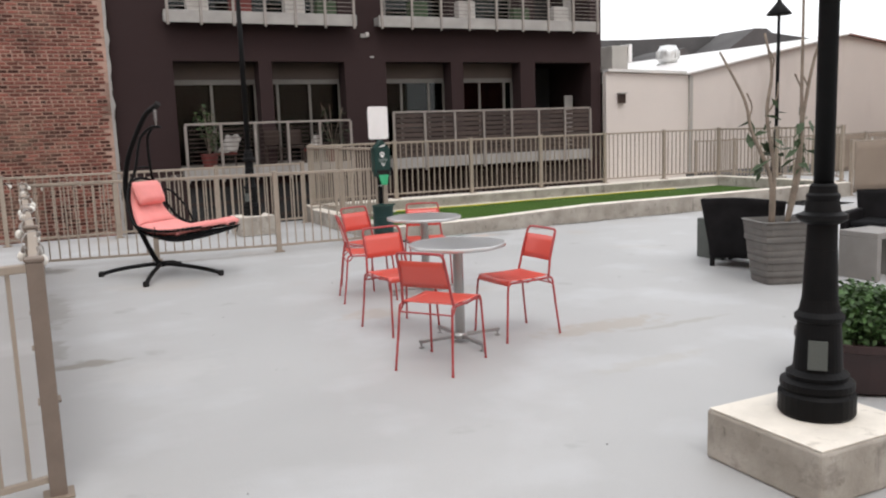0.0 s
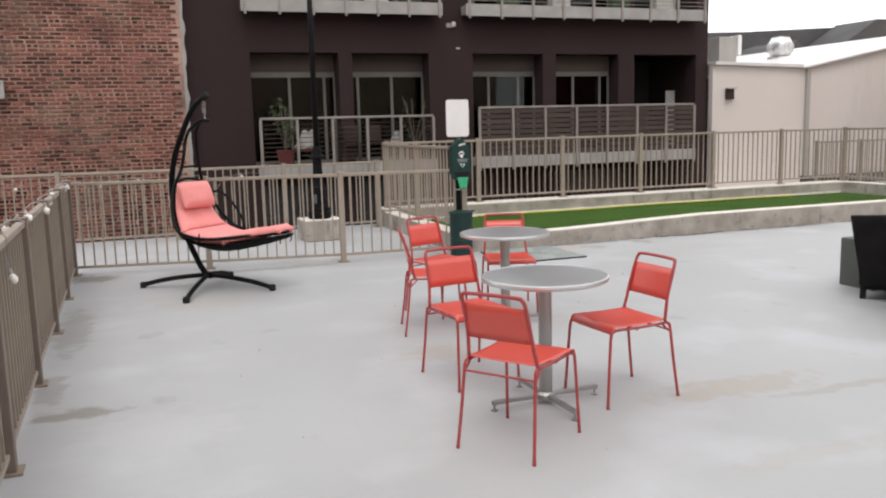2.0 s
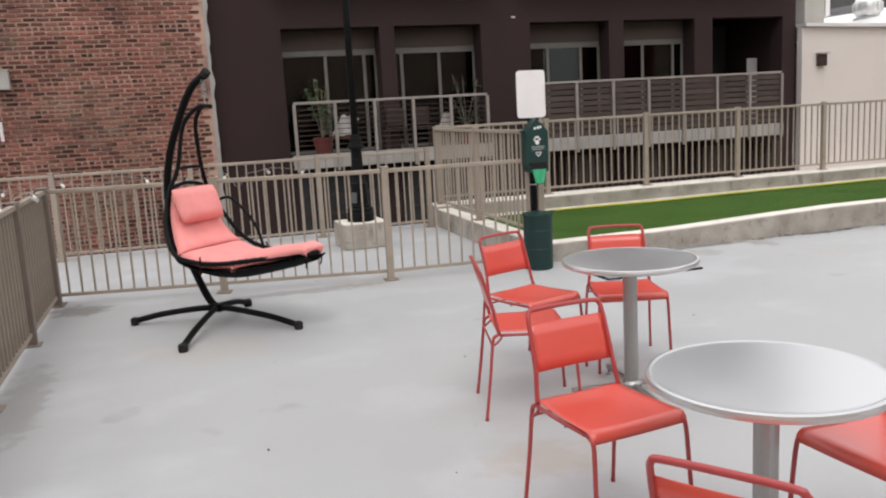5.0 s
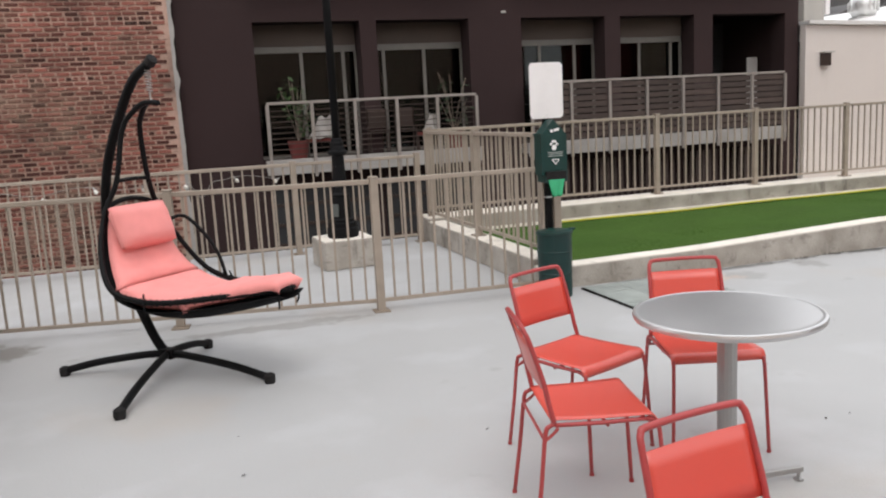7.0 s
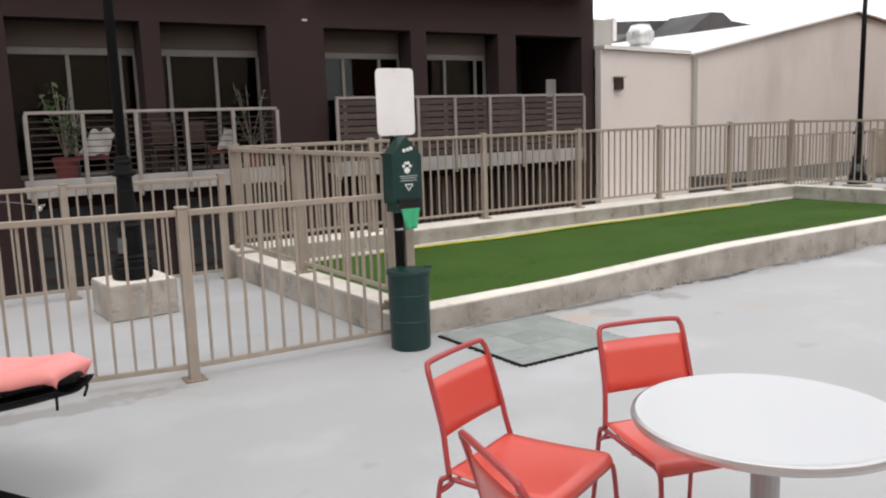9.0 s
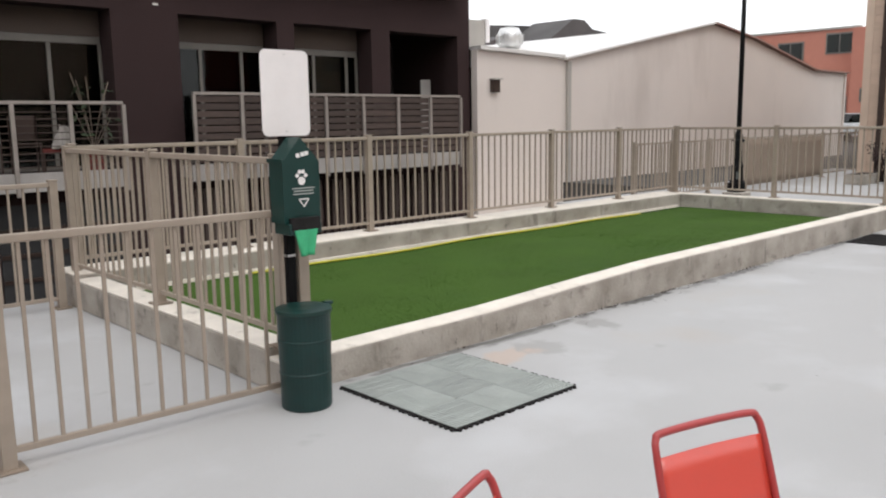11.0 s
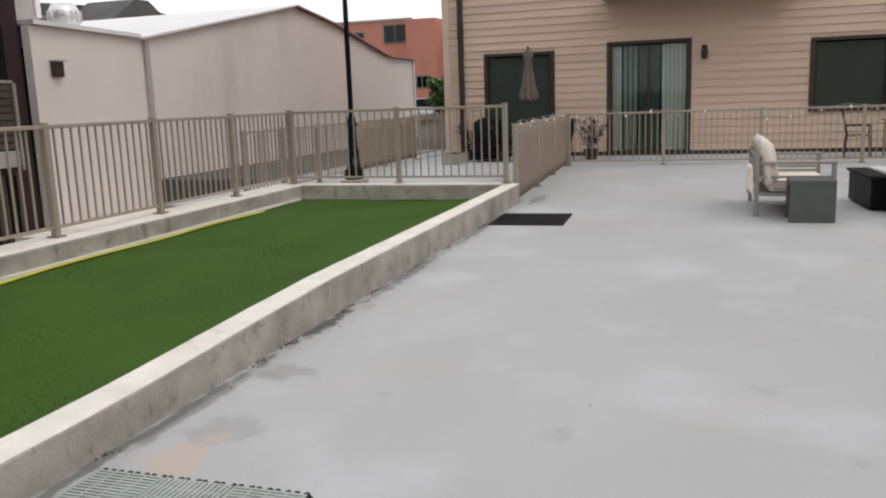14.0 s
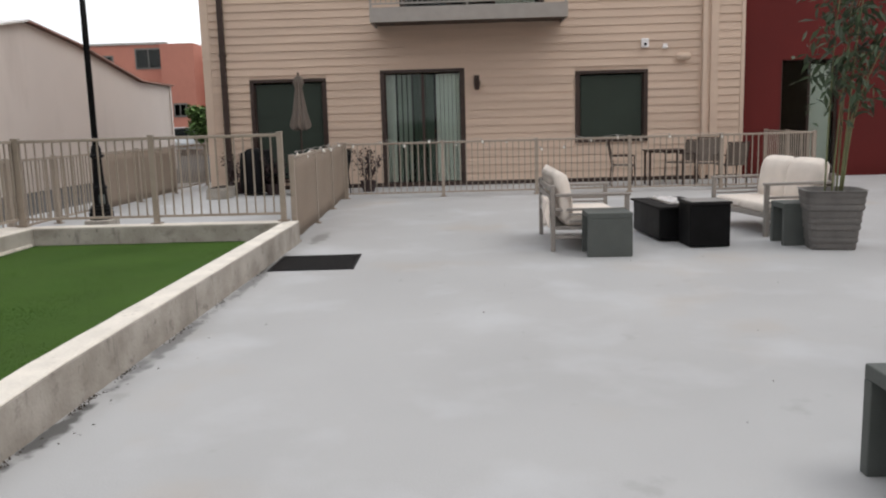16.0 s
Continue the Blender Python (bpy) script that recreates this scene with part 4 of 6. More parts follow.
# ---- buildings beyond ----
def far_buildings():
    b = thing("metal_shed", pose(13.4, 17.15, -0.08), "pale metal-clad industrial building with a low gable", "building")
    o = Vector((13.4, 17.15, -0.08))
    def prism(prof, ya, yb, m, name, label="", parent=b):
        bm = bmesh.new()
        f = [bm.verts.new(Vector((x, ya, z)) - o) for x, z in prof]
        k = [bm.verts.new(Vector((x, yb, z)) - o) for x, z in prof]
        n = len(prof)
        for i in range(n):
            bm.faces.new((f[i], k[i], k[(i + 1) % n], f[(i + 1) % n]))
        bm.faces.new(f[::-1])
        bm.faces.new(k)
        return part(name, bm, M[m], parent, label)
    prism([(13.42, -3.6), (30.6, -3.6), (30.6, 3.06), (27.8, 3.08), (23.2, 3.92), (20.4, 4.26), (17.1, 3.68), (13.42, 2.96)], 17.15, 17.35, "metalwall", "gable_wall")
    prism([(10.21, -3.6), (13.4, -3.6), (13.4, 2.96), (10.21, 3.04)], 17.17, 17.35, "metalwall", "low_wall")
    prism([(13.2, 2.94), (20.4, 4.27), (20.4, 4.32), (13.2, 2.99)], 17.0, 29, "roofpale", "roof", "pale metal roof")
    prism([(20.401, 4.32), (20.401, 4.27), (23.2, 3.93), (27.8, 3.09), (30.8, 3.07), (30.8, 3.12), (27.8, 3.14), (23.2, 3.98)], 17.0, 29, "rustroof", "roof", "pale metal roof")
    prism([(10.21, 3.05), (13.19, 2.97), (13.19, 3.05), (10.21, 3.13)], 17.05, 24, "roofpale", "low_roof")
    prism([(13.35, -3.6), (13.47, -3.6), (13.47, 2.9), (13.35, 2.9)], 17.08, 17.149, "metaltrim", "corner_trim")
    prism([(30.601, -0.7), (30.75, -0.7), (30.75, 3.1), (30.601, 3.1)], 17.1, 29, "metalwall", "end_wall")
    pf = [(17.6 + 0.0, 17.12)]
    vx = part("wall_vent", boxbm(Vector((10.62, 17.05, 2.12)) - o, Vector((10.84, 17.169, 2.4)) - o, 0.01), M["bronze"], b, "small dark exhaust vent")
    part("vent_hood", boxbm(Vector((10.6, 16.98, 2.4)) - o, Vector((10.86, 17.168, 2.43)) - o), M["metaltrim"], vx)
    g = thing("rooftop_unit", pose(12.5, 20, 3.3), "grey roof housing beside the low roof", "roof structure")
    part("body", boxbm((-0.35, -0.6, -0.25), (0.3, 0.5, 0.75), 0.02), M["metaltrim"], g)
    part("cap", boxbm((0.301, -0.64, 0.2), (0.45, 0.52, 0.8), 0.02), M["white"], g)

    d = thing("shingled_building", pose(24, 28, -0.7), "long low building with dark shingled roofs", "building")
    def P2(prof, ya, yb, m, name):
        bm = bmesh.new()
        oo = Vector((24, 28, -0.7))
        f = [bm.verts.new(Vector((x, ya, z)) - oo) for x, z in prof]
        k = [bm.verts.new(Vector((x, yb, z)) - oo) for x, z in prof]
        n = len(prof)
        for i in range(n):
            bm.faces.new((f[i], k[i], k[(i + 1) % n], f[(i + 1) % n]))
        bm.faces.new(f[::-1])
        bm.faces.new(k)
        part(name, bm, M[m], d)
    P2([(12, -0.7), (40, -0.7), (40, 4.2), (12, 4.2)], 30, 38, "roofdark", "wall")
    P2([(12, 4.201), (41, 4.201), (41, 5.5), (35, 5.8), (30, 6.2), (28.6, 5.92), (22.3, 5.58), (12, 5.3)], 30.5, 38, "roofdark", "roof")
    P2([(24.6, 4.2), (31.5, 4.2), (28.4, 5.95), (27.6, 5.95)], 28, 30.4, "roofdark", "gable_roof")
    P2([(19.2, 3.6), (24.0, 3.6), (22.6, 4.9), (21.5, 4.6)], 27.5, 30.3, "roofdark", "gable_roof")
    P2([(17.5, -0.7), (32, -0.7), (32, 4.19), (17.5, 3.59)], 29.2, 29.99, "roofdark", "front_wall")
    v = thing("roof_vent", pose(17.3, 22.6, 3.5), "shiny galvanised turbine vent on the shed roof", "roof vent")
    part("base", lathe([(0.42, -0.25), (0.42, 0.25)], 16), M["galv"], v, smooth=False)
    part("turbine", lathe([(0.3, 0.251), (0.42, 0.45), (0.42, 0.7), (0.3, 0.92), (0.05, 0.96)], 16), M["galv"], v, smooth=True)
    for k in range(16):
        a = k * math.pi / 8
        part("vane", boxbm((0.41, -0.01, 0.42), (0.45, 0.01, 0.72)), M["galv"], v, at=pose(0, 0, 0, 0, 0, math.degrees(a)))

    r = thing("orange_brick_building", pose(60, 30, -0.7), "distant orange-red brick building with recessed windows", "building")
    oo = Vector((60, 30, -0.7))
    def P3(name, a, c, m, parent=r):
        return part(name, boxbm(Vector(a) - oo, Vector(c) - oo), M[m], parent)
    P3("wall", (60, 27.6, -0.7), (70, 40, 7.6), "redbrick")
    P3("wall", (58.8, 25.2, -0.7), (70, 27.599, 7.5), "redbrick")
    P3("wall", (61.0, 18, -0.7), (70, 25.199, 6.9), "redbrick")
    P3("wall", (59.6, 20.5, 0), (60.99, 22.4, 7.4), "redbrick")
    for (y, z, w, h) in ((27.9, 5.85, 2.0, 1.5), (22.9, 5.0, 1.4, 1.5), (18.5, 5.0, 1.4, 1.5), (28.2, 1.4, 1.6, 1.4), (25.9, 2.3, 1.0, 1.0), (31.5, 5.3, 2.0, 1.6), (23.2, 1.8, 1.4, 1.4)):
        x = 60 if y > 27.6 else 58.8 if y > 25.2 else 61
        wdw = P3("window", (x - 0.05, y, z), (x - 0.001, y + w, z + h), "winframe")
        P3("pane", (x - 0.08, y + 0.12, z + 0.12), (x - 0.051, y + w / 2 - 0.05, z + h - 0.12), "glassdark", wdw)
        P3("pane", (x - 0.08, y + w / 2 + 0.05, z + 0.12), (x - 0.051, y + w - 0.12, z + h - 0.12), "glassdark", wdw)
    P3("parapet", (59.9, 27.5, 7.601), (60.3, 40, 7.75), "metaltrim")


far_buildings()


# ---- lamps ----
def street_lamp(x, y, z, s=1.0, bell=True):
    g = thing("street_lamp", pose(x, y, z), "black cast-iron street lamp with a ringed base" , "street lamp", "terrace street lamps")
    base = [(0.155, 0), (0.165, 0.015), (0.165, 0.1), (0.15, 0.115), (0.158, 0.13), (0.158, 0.155), (0.13, 0.17), (0.134, 0.19), (0.106, 0.21), (0.092, 0.425), (0.104, 0.435), (0.106, 0.455), (0.088, 0.475), (0.076, 0.53), (0.066, 0.75)]
    part("base", lathe([(r, z) for r, z in base], 32), M["black"], g, smooth=False)
    shaft = [(0.066, 0.751), (0.063, 0.86), (0.095, 0.875), (0.107, 0.888), (0.103, 0.905), (0.076, 0.918), (0.066, 0.965), (0.07, 0.975), (0.07, 0.99), (0.06, 1.0), (0.056, 1.03), (0.046, 1.04)]
    part("collar", lathe(shaft, 32), M["black"], g, smooth=False)
    part("pole", lathe([(0.042, 1.041), (0.041, 2.6), (0.032, 3.7)], 20), M["black"], g, smooth=True)
    if bell:
        part("neck", tube(bmesh.new(), curve_pts([(0, 0, 3.7), (0, 0, 3.9), (0, 0, 3.96)]), 0.03, 8), M["black"], g)
        part("shade", lathe([(0.27, 3.66), (0.28, 3.68), (0.14, 3.84), (0.05, 3.95), (0.03, 4.02)], 24), M["black"], g, smooth=True)
    pl = part("hatch_cover", boxbm((-0.042, -0.012, 0), (0.038, 0.012, 0.13), 0.003), M["sidetable"], g, "grey metal hatch plate", at=pose(-0.077, -0.064, 0.225, -3.5, 0, -50.7))
    return g


def lamp_block(x, y, rz, w, h):
    b = thing("lamp_plinth", pose(x, y, 0, 0, 0, rz), "pale concrete plinth under a street lamp", "plinth")
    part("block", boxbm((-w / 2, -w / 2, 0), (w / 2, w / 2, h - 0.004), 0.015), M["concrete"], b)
    # top lit by its paler colour
    part("top_face", boxbm((-w / 2 + 0.01, -w / 2 + 0.01, h - 0.003), (w / 2 - 0.01, w / 2 - 0.01, h + 0.004), 0.003), M["concrete_top"], b, "worn plinth top, paler for the light put into its colour")


lamp_block(-1.995, -0.385, 0, 0.64, 0.24)
street_lamp(-1.95, -0.37, 0.244)
lamp_block(-2.02, 10.27, 4, 0.56, 0.3)
street_lamp(-2.02, 10.27, 0.304)
lamp_block(10.45, 11.08, 0, 0.36, 0.2)
street_lamp(10.45, 11.08, 0.204)


# ---- cafe chairs and tables ----
def chair_parts():
    g = thing("cafe_chair", pose(-2.683, 2.011, 0, 0, 0, -54.2), "coral red steel tube cafe chair at a round table", "chair", "chairs round the steel tables")
    w, r = 0.176, 0.0085
    def tb(name, pts, label="", smooth=True, rr=r, mt="coral_frame"):
        return part(name, tube(bmesh.new(), curve_pts(pts, 5), rr, 8), M[mt], g, label, smooth)
    # the back loop runs down to the knees behind the seat
    loop = [(-0.191, -0.174, 0.448), (-0.182, -0.19, 0.52), (-w, -0.206, 0.6), (-0.171, -0.25, 0.745), (-0.163, -0.264, 0.78), (-0.14, -0.268, 0.792)]
    loop = loop + [(0, -0.27, 0.795)] + [(-x, y, z) for x, y, z in loop[::-1]]
    tb("back_frame", loop, rr=0.0095)
    for s in (-1, 1):
        tb("rear_leg", [(s * 0.19, -0.171, 0.446), (s * 0.193, -0.19, 0.438), (s * 0.196, -0.208, 0.41), (s * 0.203, -0.23, 0.22), (s * 0.213, -0.259, 0.004)])
        tb("front_leg", [(s * 0.213, 0.234, 0.004), (s * 0.205, 0.218, 0.25), (s * 0.2, 0.206, 0.4), (s * 0.197, 0.19, 0.43), (s * 0.195, 0.16, 0.438)])
        tb("side_rail", [(s * 0.195, 0.159, 0.438), (s * 0.193, 0.0, 0.436), (s * 0.191, -0.172, 0.44)])
        tb("brace", [(s * 0.194, -0.16, 0.43), (s * 0.196, -0.185, 0.405), (s * 0.198, -0.214, 0.385)], rr=0.006)
    for y, z in ((-0.213, 0.392), (0.02, 0.425)):
        tb("cross_rail", [(-0.195, y, z), (0, y, z), (0.195, y, z)], rr=0.006)
    def seat(u, v):
        x = (u - 0.5) * (0.372 + 0.045 * v)
        y = -0.185 + v * 0.405
        drop = max(0, v - 0.88) / 0.12
        return (x, y - 0.016 * drop * drop, 0.4585 - 0.009 * math.sin(math.pi * v) * math.cos((u - 0.5) * 2) - 0.042 * drop ** 2 + 0.004 * abs(u - 0.5))
    part("seat", grid_sheet(seat, 12, 26, 0.004), M["coral"], g, "coral sheet-metal seat with a rolled front edge", smooth=True)
    def back(u, v):
        z = 0.562 + v * 0.178
        x = (u - 0.5) * 2 * (0.174 - 0.004 * v)
        y = -0.203 - (z - 0.562) * 0.265 - 0.008 * math.cos((u - 0.5) * math.pi)
        return (x, y, z)
    part("backrest", grid_sheet(back, 12, 4, 0.004), M["coral"], g, "coral sheet-metal backrest", smooth=True)
    for s in (-1, 1):
        for y in (-0.2585, 0.2335):
            part("foot", lathe([(0.0095, 0), (0.0105, 0.006), (0.0095, 0.014)], 10), M["coral_frame"], g, at=pose(s * 0.213, y, 0))
    return g


chair = chair_parts()
for x, y, rz in ((-1.841, 2.447, 95.0), (-2.522, 3.098, 188.0), (-2.03, 4.958, 201.5), (-1.471, 4.824, 163.6), (-2.298, 4.39, -103.1)):
    copy_thing(chair, pose(x, y, 0, 0, 0, rz))


def table_parts():
    g = thing("cafe_table", pose(-2.313, 2.465, 0), "round brushed steel cafe table on a single column foot", "table", "round steel tables")
    prof = [(0.01, 0.714), (0.343, 0.714), (0.354, 0.719), (0.358, 0.731), (0.355, 0.741), (0.345, 0.7445), (0.335, 0.7425), (0.32, 0.742), (0.01, 0.7425)]
    part("tabletop", lathe(prof, 56), M["tabletop"], g, "round grey steel tabletop", smooth=False)
    part("mounting_plate", boxbm((-0.13, -0.03, 0.69), (0.13, 0.03, 0.711), 0.003), M["black"], g, "black mounting bracket", at=pose(0, 0, 0, 0, 0, 30))
    part("column", tube(bmesh.new(), [(0, 0, 0.05), (0, 0, 0.711)], 0.038, 16), M["steel"], g, smooth=False)
    part("column_collar", lathe([(0.055, 0.03), (0.055, 0.055), (0.042, 0.07)], 20), M["steel"], g)
    for k in range(4):
        a = pose(0, 0, 0, 0, 0, 90 * k + 2)
        leg = part("foot_bar", boxbm((0.03, -0.013, 0.035), (0.34, 0.013, 0.06), 0.004), M["steel"], g, at=a)
        part("glide", lathe([(0.02, 0), (0.02, 0.008), (0.007, 0.012), (0.007, 0.034)], 12), M["steel"], leg, at=pose(0.325, 0, 0))
    return g


table = table_parts()
copy_thing(table, pose(-1.731, 4.309, 0, 0, 0, -8))


# ---- hanging lounger ----
def lounger():
    hub = Vector((-3.77, 7.1))
    g = thing("hanging_lounger", pose(hub.x, hub.y, 0), "black hanging chaise lounger with salmon pink cushions and pillow", "lounge chair")
    u, w = Vector((0.683, -0.73, 0)), Vector((0.73, 0.683, 0))
    def L(a, b, z):
        return tuple(u * a + w * b + Vector((0, 0, z)))
    def tb(name, pts, r, parent=g, n=10, label="", mt="black"):
        return part(name, tube(bmesh.new(), curve_pts(pts, 6), r, n), M[mt], parent, label, True)
    feet = [(-4.50, 7.40), (-4.11, 6.34), (-3.245, 6.58), (-3.565, 7.62)]
    cross = Vector(L(-0.09, 0.0, 0))
    for i, (x, y) in enumerate(feet):
        dx, dy = x - hub.x, y - hub.y
        lg = tb("base_leg", [tuple(cross.lerp(Vector((dx, dy, 0)), f) + Vector((0, 0, z))) for f, z in ((0.03, 0.118), (0.25, 0.112), (0.65, 0.08), (0.97, 0.032))], 0.024)
        part("end_cap", lathe([(0.03, 0), (0.034, 0.012), (0.034, 0.05), (0.02, 0.062)], 14), M["rubber"], lg, at=pose(dx * 0.97, dy * 0.97, 0))
    part("hub", boxbm((-0.06, -0.04, 0.085), (0.06, 0.04, 0.15), 0.012), M["black"], g, at=pose(cross.x, cross.y, 0, 0, 0, -46.9))
    for s in (-0.07, 0.07):
        part("bolt", lathe([(0.009, 0), (0.009, 0.03)], 8), M["steel"], g, at=pose(cross.x + s * 0.8, cross.y + s * -0.6, 0.095, 90, 0, 0))
    tb("stand_arm", [L(-0.05, 0, 0.115), L(-0.12, 0, 0.13), L(-0.2, 0, 0.22), L(-0.31, 0, 0.42), L(-0.42, 0, 0.65), L(-0.52, 0, 0.95), L(-0.46, 0, 1.3), L(-0.31, 0, 1.6), L(-0.14, 0, 1.84), L(0.02, 0, 1.94)], 0.03, label="curved black stand arm")
    part("arm_cap", lathe([(0.02, -0.02), (0.035, -0.015), (0.035, 0.03), (0.02, 0.035)], 12), M["rubber"], g, at=pose(*L(0.03, 0, 1.945), 0, 50, -46.9))
    sp = bmesh.new()
    tube(sp, [Vector(L(0.0 + 0.018 * math.cos(k * 0.9), 0.018 * math.sin(k * 0.9), 1.91 - k * 0.0024)) for k in range(60)], 0.003, 6)
    part("spring", sp, M["steel"], g, "steel hanging spring", True)
    tb("hook", [L(0.0, 0, 1.77), L(0.0, 0, 1.74), L(0.01, 0, 1.7)], 0.006, mt="steel")
    # cradle frame
    def side(s):
        return [L(0.06, 0, 1.7), L(-0.04, s * 0.015, 1.705), L(-0.13, s * 0.04, 1.65), L(-0.2, s * 0.07, 1.54), L(-0.236, s * 0.124, 1.24), L(-0.27, s * 0.21, 1.05), L(-0.22, s * 0.315, 0.82), L(-0.09, s * 0.385, 0.625), L(0.1, s * 0.37, 0.56), L(0.314, s * 0.315, 0.548), L(0.611, s * 0.205, 0.575), L(0.88, s * 0.1, 0.6), L(0.96, 0, 0.605)]
    for s in (-1, 1):
        tb("cradle_rail", side(s), 0.017)
        if s > 0:
            tb("arm_loop", [L(-0.25, s * 0.27, 0.95), L(-0.17, s * 0.34, 0.96), L(-0.04, s * 0.38, 0.83), L(0.06, s * 0.38, 0.7), L(0.12, s * 0.365, 0.57)], 0.012)
    tb("cross_bar", [L(-0.236, -0.124, 1.24), L(-0.24, 0, 1.245), L(-0.236, 0.124, 1.24)], 0.013)
    tb("head_bar", [L(-0.27, -0.21, 1.05), L(-0.285, -0.13, 1.1), L(-0.29, 0, 1.12), L(-0.285, 0.13, 1.1), L(-0.27, 0.21, 1.05)], 0.016)
    spine = curve_pts([(-0.29, 0, 1.07), (-0.265, 0, 0.88), (-0.18, 0, 0.68), (-0.03, 0, 0.56), (0.22, 0, 0.51), (0.5, 0, 0.53), (0.75, 0, 0.565), (0.96, 0, 0.605)], 6)
    def at_spine(t):
        f = t * (len(spine) - 1)
        i = min(int(f), len(spine) - 2)
        return spine[i].lerp(spine[i + 1], f - i)
    def half(t):
        return float(np.interp(t, (0, 0.2, 0.4, 0.52, 0.66, 0.8, 1), (0.19, 0.28, 0.37, 0.36, 0.28, 0.2, 0.11)))
    def sling(a, b):
        p = at_spine(a)
        return Vector(L(p.x, (b - 0.5) * 2 * half(a), p.z - 0.02 - (0.03 + 0.08 * min(1, 2.5 * max(0, a - 0.15))) * (1 - (2 * b - 1) ** 2) * half(a) / 0.37))
    part("sling", grid_sheet(sling, 30, 10, 0.006), M["blacksoft"], g, "black mesh sling", True)
    def cushion(t0, t1, th, name, label, wd=0.92):
        def top(a, b):
            t = t0 + (t1 - t0) * a
            p, q = at_spine(t), at_spine(min(1, t + 0.02))
            d = (q - p).normalized() if (q - p).length > 0 else Vector((1, 0, 0))
            nrm = Vector((-d.z, 0, d.x))
            if nrm.z < 0:
                nrm = -nrm
            e = min(1, 8 * min(a, 1 - a)) ** 0.5 * min(1, 7 * min(b, 1 - b)) ** 0.5
            pp = p + nrm * (th * (0.35 + 0.65 * e) + 0.004 * noise.noise((a * 9, b * 7, t0)))
            return Vector(L(pp.x, (b - 0.5) * 2 * half(t) * wd, pp.z))
        part(name, grid_sheet(top, 24, 14, th * 0.8), M["cushion"], g, label, True)
    cushion(0.02, 0.38, 0.06, "back_cushion", "salmon pink padded back section")
    cushion(0.385, 0.64, 0.06, "seat_cushion", "salmon pink padded seat section")
    cushion(0.645, 1.0, 0.085, "leg_cushion", "salmon pink padded leg section", 1.04)
    pil = bmesh.new()
    def pfn(a, b):
        e = (min(1, 5 * min(a, 1 - a)) * min(1, 5 * min(b, 1 - b))) ** 0.5
        return ((b - 0.5) * 0.42, (a - 0.5) * 0.25, 0.02 + 0.06 * e)
    pil = grid_sheet(pfn, 14, 20, 0.02)
    m = Matrix(((w.x, u.x * 0.33, u.x * 0.94, 0), (w.y, u.y * 0.33, u.y * 0.94, 0), (0, -0.94, 0.33, 0), (0, 0, 0, 1)))
    c = Vector(L(-0.215, 0, 0.945))
    m.translation = c
    part("headrest_pillow", pil, M["cushion"], g, "salmon pink headrest pillow", True, at=m)
    for s in (-1, 1):
        tb("tie_strap", [L(0.16, s * 0.36, 0.6), L(0.17, s * 0.375, 0.53), L(0.16, s * 0.365, 0.47)], 0.006, mt="blacksoft")
        tb("tie_strap", [L(0.92, s * 0.08, 0.62), L(0.94, s * 0.09, 0.55), L(0.93, s * 0.08, 0.5)], 0.006, mt="blacksoft")
    # lacing along the cradle
    for s in (-1, 1):
        pts = curve_pts(side(s)[5:], 6)
        for i in range(2, len(pts) - 2, 1):
            p = Vector(pts[i])
            part("lace", tube(bmesh.new(), [p + Vector((0, 0, 0.02)), p + w * (-s * 0.02), p - Vector((0, 0, 0.025))], 0.004, 4), M["blacksoft"], g)


lounger()


